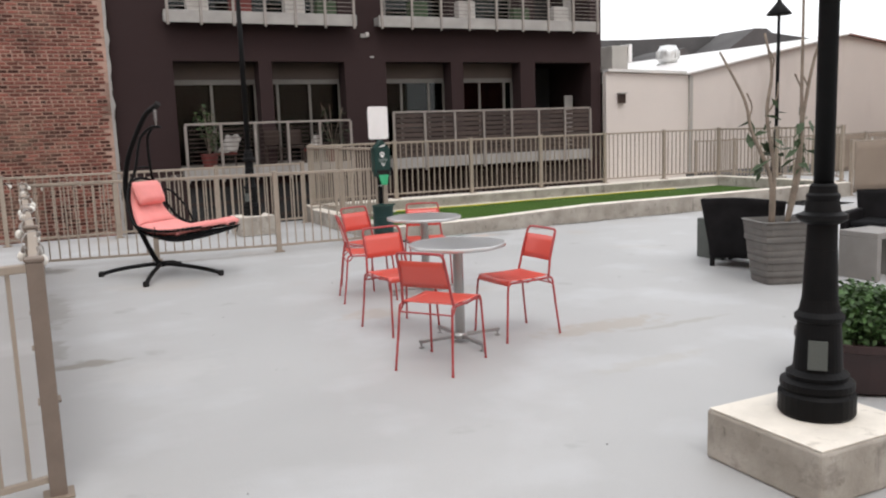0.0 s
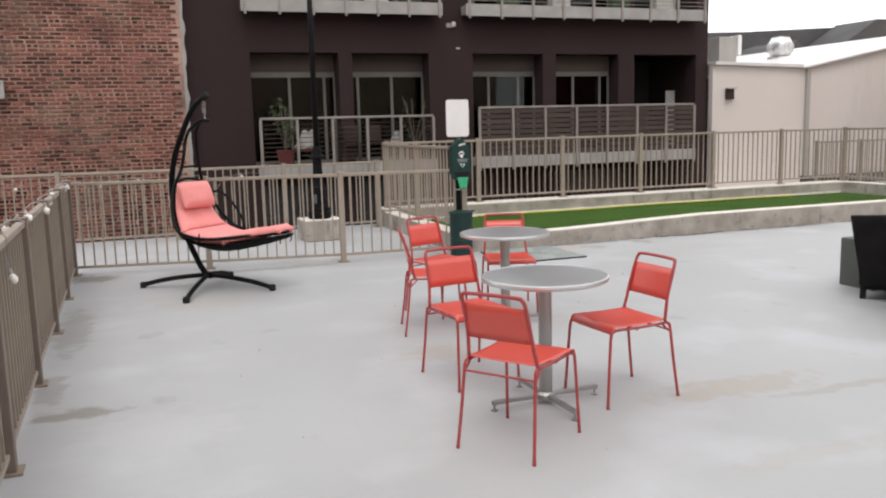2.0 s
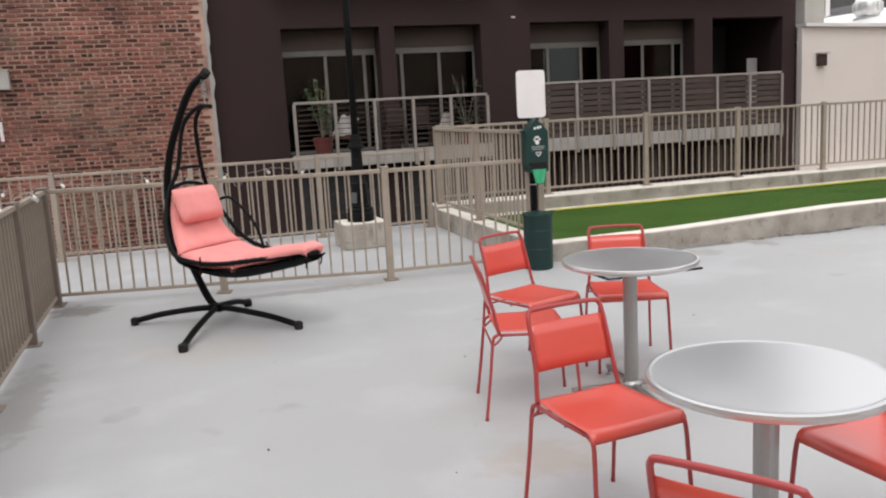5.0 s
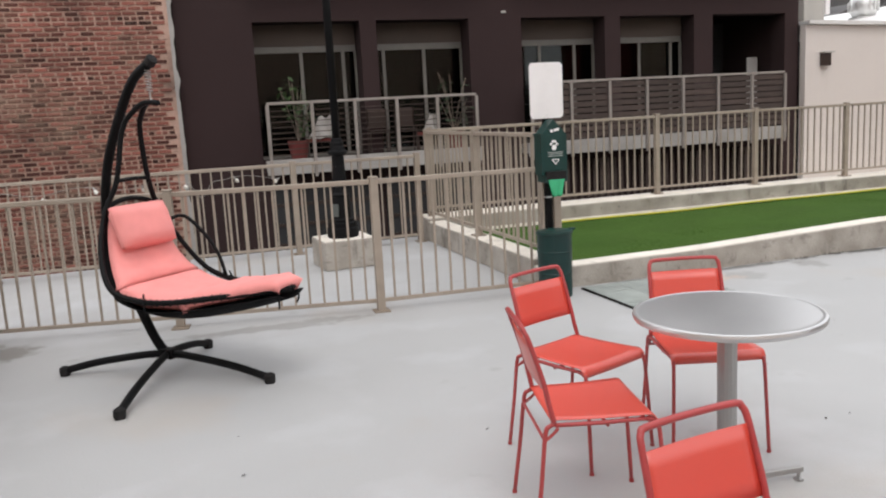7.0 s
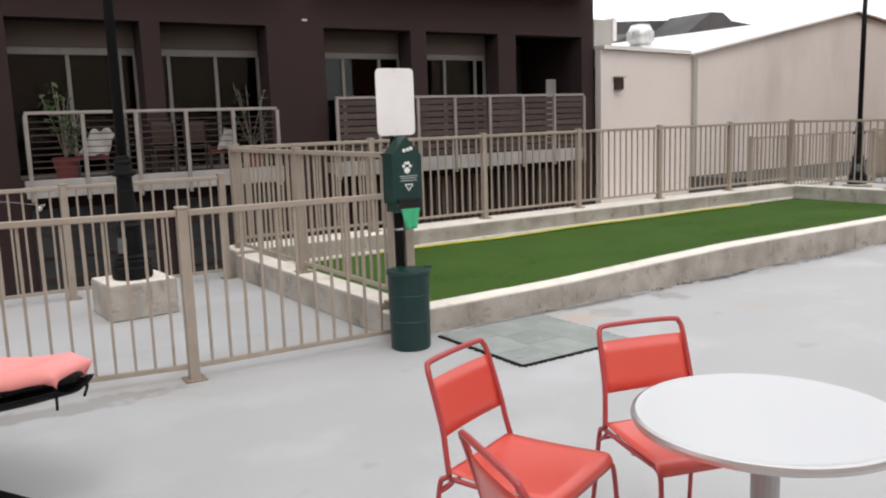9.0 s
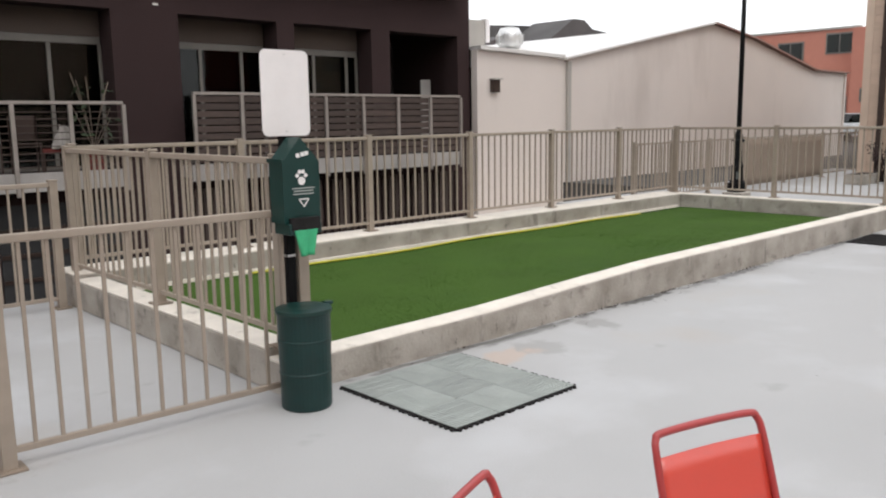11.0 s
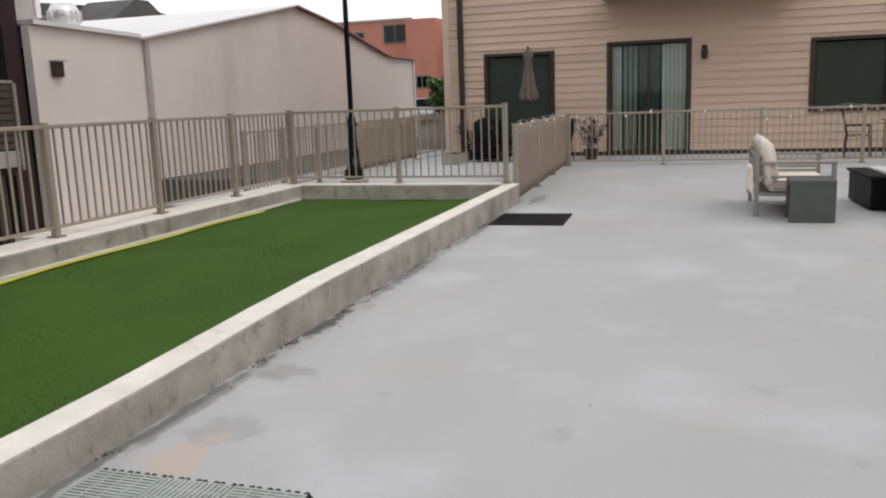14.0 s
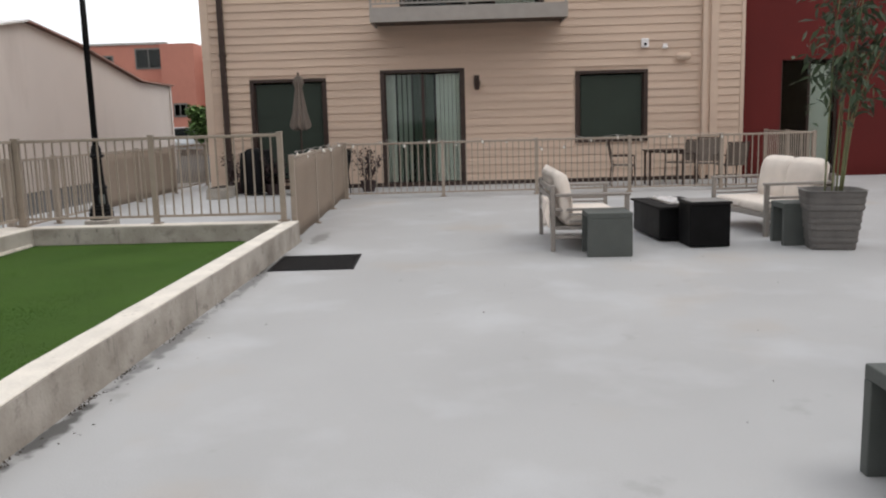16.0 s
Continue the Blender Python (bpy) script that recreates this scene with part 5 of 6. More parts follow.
# ---- waste station ----
def waste_station():
    g = thing("pet_waste_station", pose(-0.725, 7.96, 0), "green pet waste station with white sign and round bin", "waste station")
    part("post", boxbm((-0.025, -0.025, 0), (0.025, 0.025, 1.86), 0.003), M["black"], g, "dark square post")
    s = part("sign_plate", boxbm((-0.148, -0.032, 1.455), (0.148, -0.029, 1.905)), M["white"], g, "blank white sign plate with rounded corners")
    bm = bmesh.new()
    pts, r = [], 0.035
    for cx, cz, a0 in ((0.148 - r, 1.905 - r, 0), (-0.148 + r, 1.905 - r, 90), (-0.148 + r, 1.455 + r, 180), (0.148 - r, 1.455 + r, 270)):
        for k in range(7):
            a = radians(a0 + k * 15)
            pts.append((cx + r * math.cos(a), cz + r * math.sin(a)))
    f = [bm.verts.new((x, -0.033, z)) for x, z in pts]
    k2 = [bm.verts.new((x, -0.029, z)) for x, z in pts]
    bm.faces.new(f)
    bm.faces.new(k2[::-1])
    for i in range(len(pts)):
        j = (i + 1) % len(pts)
        bm.faces.new((f[i], k2[i], k2[j], f[j]))
    s.data = data_of("sign_plate", bm, M["white"])
    for z in (1.48, 1.88):
        part("screw", lathe([(0.006, 0), (0.006, 0.003)], 8), M["galv"], s, at=pose(0, -0.0335, z, 90, 0, 0))
    # dispenser: gabled box with a slot
    bm = bmesh.new()
    prof = [(-0.124, 1.0), (0.104, 1.0), (0.104, 1.322), (-0.01, 1.45), (-0.124, 1.322)]
    a = [bm.verts.new((x, -0.165, z)) for x, z in prof]
    b = [bm.verts.new((x, -0.035, z)) for x, z in prof]
    bm.faces.new(a)
    bm.faces.new(b[::-1])
    for i in range(5):
        j = (i + 1) % 5
        bm.faces.new((a[i], b[i], b[j], a[j]))
    d = part("dispenser", bm, M["green"], g, "dark green gabled bag dispenser")
    part("roof_flap", boxbm((-0.134, -0.175, 1.32), (-0.125, -0.03, 1.34)), M["green"], d)
    part("lower_box", boxbm((-0.11, -0.19, 0.94), (0.092, -0.04, 0.9995), 0.006), M["green"], d)
    part("slot", boxbm((-0.098, -0.196, 0.965), (0.08, -0.166, 1.03), 0.003), M["rubber"], d, "black bag slot")
    part("bag", grid_sheet(lambda u, v: (-0.01 + (u - 0.5) * (0.15 - 0.07 * (1 - v)), -0.194 - 0.012 * math.sin(u * 7) * (1 - v), 0.825 + v * 0.15), 10, 8, 0.004), M["greenbag"], d, "light green plastic bag hanging out", True)
    # emblem: paw print shape and an arrow, and plain bars for the small unreadable lines
    for x, z, r in ((0, 1.222, 0.022), (-0.026, 1.25, 0.011), (0.026, 1.25, 0.011), (-0.01, 1.27, 0.011), (0.011, 1.27, 0.011)):
        part("emblem", lathe([(r, 0), (r, 0.002)], 14), M["white"], d, at=pose(x - 0.01, -0.1655, z, 90, 0, 0))
    for z, ww in ((1.18, 0.14), (1.166, 0.12), (1.15, 0.13)):
        part("text_bar", boxbm((-ww / 2, -0.168, z), (ww / 2, -0.1655, z + 0.006)), M["mattile"], d, "small pale line of unreadable writing")
    for x in (-0.03, 0.0, 0.025):
        part("text_bar", boxbm((x - 0.01, -0.168, 1.35 + x * 0.2), (x + 0.012, -0.1655, 1.372 + x * 0.2), 0), M["white"], d)
    bm = bmesh.new()
    tri = [(-0.03, 1.125), (0.03, 1.125), (0, 1.085)]
    for q in range(3):
        (xa, za), (xb, zb) = tri[q], tri[(q + 1) % 3]
        tube(bm, [(xa, -0.167, za), (xb, -0.167, zb)], 0.0035, 6)
    part("arrow", bm, M["white"], d, "white triangular arrow")
    part("band", boxbm((-0.028, -0.028, 0.8), (0.028, 0.028, 0.812)), M["galv"], g, "thin steel band round the post")
    # bin
    bn = part("bin", lathe([(0.13, 0.0), (0.137, 0.01), (0.139, 0.19), (0.1415, 0.195), (0.1415, 0.203), (0.139, 0.208), (0.142, 0.37), (0.144, 0.375), (0.144, 0.383), (0.142, 0.388), (0.143, 0.52)], 36), M["bin"], g, "dark green perforated cylindrical bin", at=pose(-0.04, -0.178, 0))
    part("lid", lathe([(0.15, 0.521), (0.153, 0.53), (0.15, 0.546), (0.1, 0.556), (0.02, 0.56)], 36), M["green"], bn, "round green bin lid")
    part("lid_tab", boxbm((0.135, -0.02, 0.538), (0.183, 0.02, 0.556), 0.004), M["green"], bn)


waste_station()


# ---- mats ----
def tile_mat():
    g = thing("floor_mat", pose(0.01, 7.4, 0.001), "square mat of nine grey plastic deck tiles", "mat")
    n, s = 3, 0.317
    bm = bmesh.new()
    for k in range(14):
        x = -s / 2 + 0.004 + k * 0.0226
        box(bm, (x, -s / 2 + 0.004, 0.008), (x + 0.0145, s / 2 - 0.004, 0.016))
    for k in range(5):
        y = -s / 2 + 0.004 + k * 0.0745
        box(bm, (-s / 2 + 0.004, y, 0.007), (s / 2 - 0.004, y + 0.011, 0.0152))
    me = data_of("tile", bm, M["mattile"])
    under = data_of("tile_base", boxbm((-s / 2 + 0.002, -s / 2 + 0.002, 0), (s / 2 - 0.002, s / 2 - 0.002, 0.0055)), M["rubber"])
    for i in range(n):
        for j in range(n):
            t = part("tile", me, None, g, at=pose((i - 1) * s, (j - 1) * s, 0, 0, 0, 90 * ((i + j) % 2)))
            part("tile_base", under, None, t, "dark tile underside")
    loop = data_of("clip", lathe([(0.012, 0), (0.012, 0.01)], 10), M["rubber"])
    for k in range(24):
        x = -0.46 + k * 0.04 + 0.006 * math.sin(k * 3)
        part("clip", loop, None, g, at=pose(x, -0.487, 0))
        part("clip", loop, None, g, at=pose(0.487, x, 0))
        part("clip", loop, None, g, at=pose(-0.487, x, 0))
    part("edge_strip", boxbm((-0.478, -0.482, 0), (0.478, -0.477, 0.014)), M["rubber"], g)
    part("edge_strip", boxbm((-0.482, -0.477, 0), (-0.477, 0.476, 0.014)), M["rubber"], g)


tile_mat()


def door_mat():
    g = thing("door_mat", pose(7.5, 7.5, 0.001, 0, 0, 2), "black perforated rubber mat lying near the gate", "mat")
    bm = bmesh.new()
    for i in range(22):
        box(bm, (-0.45 + i * 0.0418, -0.41, 0.001), (-0.45 + i * 0.0418 + 0.022, 0.41, 0.012))
    for j in range(20):
        box(bm, (-0.45, -0.41 + j * 0.0422, 0), (0.45, -0.41 + j * 0.0422 + 0.018, 0.01))
    part("mesh", bm, M["rubber"], g)
    fr = bmesh.new()
    box(fr, (-0.47, -0.43, 0), (0.47, -0.412, 0.014), 0.003)
    box(fr, (-0.47, 0.412, 0), (0.47, 0.43, 0.014), 0.003)
    part("border", fr, M["rubber"], g)


door_mat()


def hose():
    g = thing("hose", pose(5.4, 11.1, 0.088), "thin yellow hose lying along the back of the turf", "hose")
    pts = [(-4.6 + i * 0.2, 0.03 * math.sin(i * 0.5) - 0.025 * math.sin(i * 0.23) - 0.02, 0.004) for i in range(34)]
    part("hose_line", tube(bmesh.new(), curve_pts(pts, 4), 0.012, 8), M["yellow"], g, smooth=True)


hose()


# ---- string lights on the fences ----
def string_lights(pts, h, label):
    g = thing("string_lights", pose(pts[0][0], pts[0][1], h), label, "string lights", "string lights on the fences")
    rng = random.Random(len(pts) + int(h * 100))
    o = Vector((pts[0][0], pts[0][1], h))
    line, L = [], 0
    segs = [(Vector((*a, h)), Vector((*b, h))) for a, b in zip(pts, pts[1:])]
    bulbs = []
    for a, b in segs:
        n = max(2, int((b - a).length / 0.12))
        d = (b - a).normalized()
        nrm = Vector((-d.y, d.x, 0))
        for i in range(n):
            p = a.lerp(b, i / n)
            ph = i * 0.9 + a.x
            q = p + nrm * (0.045 * math.cos(ph)) + Vector((0, 0, 0.03 * math.sin(ph) - 0.02 + (-0.16 if rng.random() < 0.08 else 0)))
            line.append(q - o)
            if i % 4 == 1:
                bulbs.append(q - o)
    part("wire", tube(bmesh.new(), curve_pts(line, 3), 0.003, 5), M["slab"], g, "pale thin cable", True)
    sock = data_of("socket", lathe([(0.01, -0.03), (0.011, 0), (0.006, 0.012)], 8), M["slab"])
    blb = data_of("bulb", lathe([(0.004, -0.085), (0.018, -0.075), (0.024, -0.055), (0.016, -0.034), (0.009, -0.03)], 12), M["bulb"], True)
    for q in bulbs:
        m = pose(q.x, q.y, q.z, rng.uniform(-50, 50), rng.uniform(-50, 50), 0)
        s = part("socket", sock, None, g, at=m)
        part("bulb", blb, None, s)


string_lights([(-5.07, 1.1), (-5.13, 4.1), (-5.2, 8.5)], 1.1, "string of clear bulbs wound round the screened fence top")
string_lights([(9.2, 8.08), (14.9, 8.3)], 1.1, "string of small clear bulbs wound round the gate-side fence")
string_lights([(15.0, 8.2), (15.0, 4.6), (15.0, 0.9)], 1.09, "string of small clear bulbs on the patio fence")
string_lights([(-8.6, 11.46), (-5.6, 11.35), (-2.4, 11.28)], 0.95, "string of small clear bulbs on the rear fence")


# ---- lounge furniture ----
def waterfall_table(name, x, y, w, d, h, m, label):
    g = thing(name, pose(x, y, 0), label, "side table")
    part("top", boxbm((-w / 2, -d / 2, h - 0.06), (w / 2, d / 2, h), 0.006), m, g)
    for s in (-1, 1):
        a = sorted((s * w / 2, s * (w / 2 - 0.06)))
        part("side_panel", boxbm((a[0], -d / 2, 0), (a[1], d / 2, h - 0.0605), 0.005), m, g)
    return g


waterfall_table("side_table", 7.68, 4.43, 0.46, 0.46, 0.46, M["sidetable"], "dark grey waterfall side table beside the loveseat")
waterfall_table("side_table", 8.12, 2.3, 0.4, 0.36, 0.46, M["sidetable"], "dark grey waterfall side table beside the bamboo planter")
waterfall_table("side_table", 1.96, 4.165, 0.4, 0.38, 0.45, M["sidetable"], "grey waterfall side table beside the wicker armchair")
waterfall_table("side_table", 2.2, 2.42, 0.46, 0.42, 0.46, M["sidetable2"], "pale grey waterfall side table between the wicker armchairs")


def loveseat(m, label, seats=2, W=1.45):
    g = thing("loveseat", m, label, "sofa")
    D = 0.8
    def tb(name, a, b, parent=g):
        return part(name, boxbm(a, b, 0.006), M["alu"], parent)
    for sx in (-1, 1):
        x0, x1 = sorted((sx * W / 2, sx * (W / 2 - 0.05)))
        tb("front_leg", (x0, 0.0, 0), (x1, 0.05, 0.6))
        tb("rear_leg", (x0, -D, 0), (x1, -D + 0.05, 0.72))
        tb("armrest", (x0 - 0.015, -D + 0.051, 0.6), (x1 + 0.015, 0.06, 0.63))
        tb("lower_rail", (x0 + 0.005, -D + 0.051, 0.14), (x1 - 0.005, -0.001, 0.17))
        tb("arm_rail", (x0 + 0.01, -D + 0.051, 0.44), (x1 - 0.01, -0.001, 0.47))
    for sx in (-1, 1):
        for k in range(3):
            x0, x1 = sorted((sx * (W / 2 - 0.012), sx * (W / 2 - 0.03)))
            tb("arm_slat", (x0, -D + 0.2 + 0.001, 0.24 + k * 0.075), (x1, -0.001, 0.265 + k * 0.075))
    tb("front_rail", (-W / 2 + 0.051, 0.005, 0.22), (W / 2 - 0.051, 0.045, 0.28))
    tb("seat_frame", (-W / 2 + 0.051, -D + 0.06, 0.23), (W / 2 - 0.051, 0.0, 0.27))
    for k in range(4):
        z = 0.34 + k * 0.1
        tb("back_slat", (-W / 2 + 0.051, -D + 0.01, z), (W / 2 - 0.051, -D + 0.035, z + 0.055))
    cw = (W - 0.12) / seats
    for k in range(seats):
        x = -W / 2 + 0.06 + cw * k
        part("seat_cushion", boxbm((x + 0.004, -D + 0.16, 0.272), (x + cw - 0.004, 0.02, 0.385), 0.035), M["cream"], g, "cream padded seat cushion", True)
        def bc(u, v, x=x):
            e = (min(1, 9 * min(u, 1 - u)) * min(1, 9 * min(v, 1 - v))) ** 0.5
            return (x + 0.005 + u * (cw - 0.01), -D + 0.1 + 0.08 * e - 0.07 * v, 0.37 + 0.43 * v)
        part("back_cushion", grid_sheet(bc, 12, 10, 0.1), M["cream"], g, "cream padded back cushion", True)
    return g


lv = loveseat(pose(8.6, 4.2, 0, 0, 0, 180), "grey aluminium loveseat with cream cushions and a crumpled throw")
part("cloth", grid_sheet(lambda u, v: (0.60 + u * 0.3, -0.86 + 0.03 * math.sin(u * 9 + v * 4), 0.3 + v * 0.3 + 0.02 * math.sin(u * 12)), 10, 8, 0.01), M["cream"], lv, "crumpled cream throw", True)
loveseat(pose(9.3, 2.5, 0, 0, 0, 8), "grey aluminium loveseat with cream cushions facing the fire table")


def fire_table():
    g = thing("fire_table", pose(8.95, 3.45, 0, 0, 0, 4), "long low black fire table with a pale burner tray", "fire pit")
    part("body", boxbm((-0.55, -0.3, 0.02), (0.55, 0.3, 0.38), 0.012), M["black"], g)
    part("top_frame", boxbm((-0.58, -0.33, 0.381), (0.58, 0.33, 0.41), 0.006), M["rubber"], g)
    part("burner_tray", boxbm((-0.4, -0.14, 0.411), (0.4, 0.14, 0.425), 0.004), M["steel"], g, "pale steel burner tray")
    part("access_door", boxbm((-0.556, -0.16, 0.08), (-0.551, 0.16, 0.32), 0.002), M["black"], g)
    rng = random.Random(5)
    bm = bmesh.new()
    for _ in range(120):
        x, y = rng.uniform(-0.36, 0.36), rng.uniform(-0.11, 0.11)
        lathe([(0.004, 0), (0.016, 0.008), (0.01, 0.02)], 5, bm, (x, y, 0.426))
    tagged(part("glass_pebbles", bm, M["white"], g), "pale fire glass pebbles", kind="stuff")
    g = thing("tank_cover_table", pose(8.13, 3.28, 0, 0, 0, 2), "square black side table hiding a gas tank", "side table")
    part("body", boxbm((-0.22, -0.22, 0.01), (0.22, 0.22, 0.47), 0.01), M["black"], g)
    part("tabletop", boxbm((-0.235, -0.235, 0.471), (0.235, 0.235, 0.5), 0.006), M["rubber"], g)
    part("top_tile", boxbm((-0.2, -0.2, 0.501), (0.2, 0.2, 0.506), 0.002), M["sidetable2"], g, "pale grey tile top")
    return g


fire_table()


def wicker_chair(m, label):
    g = thing("wicker_armchair", m, label, "armchair", "black wicker armchairs")
    W, D = 0.82, 0.52
    part("seat_base", boxbm((-W / 2 + 0.09, -D, 0.1), (W / 2 - 0.09, 0.0, 0.36), 0.02), M["wicker"], g)
    part("backrest", grid_sheet(lambda u, v: ((u - 0.5) * (W - 0.1 + 0.16 * v), -D - 0.04 - 0.1 * v, 0.1 + 0.64 * v + 0.012 * math.cos((u - 0.5) * 5)), 16, 10, 0.05), M["wicker"], g, "black woven backrest", True)
    for s in (-1, 1):
        a = sorted((s * W / 2, s * (W / 2 - 0.085)))
        part("arm", boxbm((a[0], -D, 0.1), (a[1], 0.0, 0.55), 0.025), M["wicker"], g)
    for sx in (-1, 1):
        for y in (-D - 0.02, -0.06):
            part("leg", boxbm((sx * (W / 2 - 0.05) - 0.02, y, 0), (sx * (W / 2 - 0.05) + 0.02, y + 0.04, 0.1)), M["rubber"], g)
    part("cushion", boxbm((-W / 2 + 0.095, -D + 0.03, 0.362), (W / 2 - 0.095, 0.0, 0.45), 0.03), M["blacksoft"], g, "dark seat cushion", True)
    return g


wicker_chair(pose(2.06, 3.64, 0, 0, 0, -68), "black woven wicker armchair seen from behind, beside the ribbed planter")
wicker_chair(pose(2.75, 2.75, 0, 0, 0, 110), "black woven wicker armchair beside the pale side table")
wicker_chair(pose(3.0, 1.9, 0, 0, 0, 95), "black woven wicker armchair at the far side of the seating group")


# ---- plants ----
def leaf_mesh(name, mats, pts, size, rng, long=4.5, droop=0.4):
    verts, faces = [], []
    for p in pts:
        a, e = rng.uniform(0, 6.28), rng.uniform(-0.9, 0.5) - droop
        d = Vector((math.cos(a) * math.cos(e), math.sin(a) * math.cos(e), math.sin(e)))
        s = d.cross(Vector((rng.uniform(-1, 1), rng.uniform(-1, 1), 1))).normalized()
        L = size * rng.uniform(0.6, 1.2)
        k = len(verts)
        m = p + d * L * 0.5 + Vector((0, 0, L * 0.08))
        verts += [tuple(p), tuple(m + s * L / long), tuple(p + d * L), tuple(m - s * L / long)]
        faces += [(k, k + 1, k + 2), (k, k + 2, k + 3)]
    return raw(name, verts, faces, mats)


def square_lathe(prof, turn=0.0, n=40, k=0.14):
    """A profile carried round a square with rounded corners."""
    bm = bmesh.new()
    rings = []
    for i, (r, z) in enumerate(prof):
        ring = []
        for j in range(n):
            a = 2 * math.pi * j / n
            c, s = math.cos(a), math.sin(a)
            q = r / (abs(c) ** 7 + abs(s) ** 7) ** (1 / 7)
            ring.append(bm.verts.new((q * (c * math.cos(turn) - s * math.sin(turn)), q * (c * math.sin(turn) + s * math.cos(turn)), z)))
        rings.append(ring)
    for a, b in zip(rings, rings[1:]):
        for j in range(n):
            bm.faces.new((a[j], a[(j + 1) % n], b[(j + 1) % n], b[j]))
    bm.faces.new(rings[-1])
    return bm


def ribbed_pot(g, r0, r1, h, n=9, m="planter", turn=0.0):
    r0, r1 = r0 * 0.93, r1 * 0.93
    prof = []
    for i in range(n):
        z = h * i / n
        r = r0 + (r1 - r0) * i / n
        w = 0.007 + 0.005 * math.sin(i * 2.3)
        prof += [(r, z), (r + w, z + h / n * (0.3 + 0.08 * math.sin(i * 1.7))), (r + w, z + h / n * 0.7), (r + 0.002, z + h / n * 0.98)]
    prof += [(r1 + 0.012, h), (r1 - 0.03, h + 0.004), (r1 - 0.045, h - 0.03), (r1 - 0.06, h - 0.085)]
    p = part("pot", square_lathe(prof, turn), M[m], g, "square tapered grey pot with wavy horizontal ribs")
    part("soil", square_lathe([(r1 - 0.07, h - 0.084), (r1 - 0.07, h - 0.07), (0.02, h - 0.06)], turn), M["soil"], g)
    return p


def bare_tree():
    g = thing("potted_tree", pose(1.3, 2.78, 0), "nearly bare tree with few leaves in a square ribbed grey pot", "potted plant")
    ribbed_pot(g, 0.2, 0.285, 0.6, turn=-0.35)
    rng = random.Random(11)
    stems = [[(-0.05, 0.04, 0.54), (-0.06, 0.05, 1.0), (-0.2, 0.16, 1.45), (-0.26, 0.2, 1.75), (-0.42, 0.36, 2.2)], [(-0.04, 0.03, 0.54), (-0.04, 0.03, 1.1), (-0.09, 0.08, 1.6), (-0.06, 0.06, 2.0), (-0.12, 0.1, 2.35)],
             [(0.05, -0.05, 0.54), (0.1, -0.1, 1.0), (0.14, -0.14, 1.6), (0.2, -0.18, 2.05), (0.26, -0.22, 2.3)], [(0.06, -0.05, 0.54), (0.12, -0.13, 1.1), (0.13, -0.12, 1.9), (0.12, -0.12, 2.9)]]
    tips = []
    for st in stems:
        c = curve_pts(st, 6)
        n = len(c)
        part("stem", tube(bmesh.new(), c, 0.02, 7, radii=[0.024 - 0.014 * i / n for i in range(n)]), M["bark"], g, smooth=True)
        tips.append(c)
    for a, b, up in ((0, 14, 0.5), (1, 12, 0.6), (2, 13, 0.5), (3, 10, 0.7), (3, 18, 0.5), (1, 18, 0.4)):
        p = tips[a][min(b, len(tips[a]) - 2)]
        q = p + Vector((rng.uniform(-0.15, 0.15), rng.uniform(-0.15, 0.15), up * 0.5))
        part("branch", tube(bmesh.new(), curve_pts([p, p.lerp(q, 0.5) + Vector((0.03, -0.02, 0)), q], 4), 0.009, 6), M["bark"], g, smooth=True)
    pts = []
    for c in tips:
        for _ in range(13):
            p = c[int(rng.uniform(0.32, 0.55) * (len(c) - 1))]
            pts.append(p + Vector((rng.uniform(-0.05, 0.05), rng.uniform(-0.05, 0.05), rng.uniform(-0.1, 0.1))))
    for i, p in enumerate(pts):
        me = leaf_mesh("leaf", M["leafdark"], [p], 0.17, rng, 5.0, 0.5)
        part("leaf", me, None, g)


bare_tree()


def bamboo():
    g = thing("potted_bamboo", pose(7.77, 2.05, 0), "tall leafy bamboo in a square ribbed grey tapered pot", "potted plant")
    ribbed_pot(g, 0.24, 0.325, 0.62, turn=-0.2)
    rng = random.Random(3)
    pts = []
    for k in range(6):
        a, r = rng.uniform(0, 6.28), rng.uniform(0.02, 0.12)
        x, y = r * math.cos(a), r * math.sin(a)
        top = rng.uniform(2.5, 3.5)
        lx, ly = rng.uniform(-0.3, 0.3), rng.uniform(-0.5, 0.15)
        c = curve_pts([(x, y, 0.55), (x + lx * 0.2, y + ly * 0.2, 1.3), (x + lx * 0.6, y + ly * 0.6, top - 0.7), (x + lx * 1.5, y + ly * 1.5, top)], 5)
        cane = part("cane", tube(bmesh.new(), c, 0.012, 7, radii=[0.011 - 0.007 * i / len(c) for i in range(len(c))]), M["cane"], g, smooth=True)
        for _ in range(125):
            p = c[int(rng.uniform(0.45, 1) * (len(c) - 1))]
            sp = rng.uniform(0.02, 0.42)
            b = rng.uniform(0, 6.28)
            pts.append(p + Vector((math.cos(b) * sp, math.sin(b) * sp, rng.uniform(-0.15, 0.2))))
    tagged(part("foliage", leaf_mesh("foliage", M["leafdark"], pts, 0.17, rng, 7.0, 0.5), None, g), "narrow dark green bamboo leaves", kind="stuff")


bamboo()


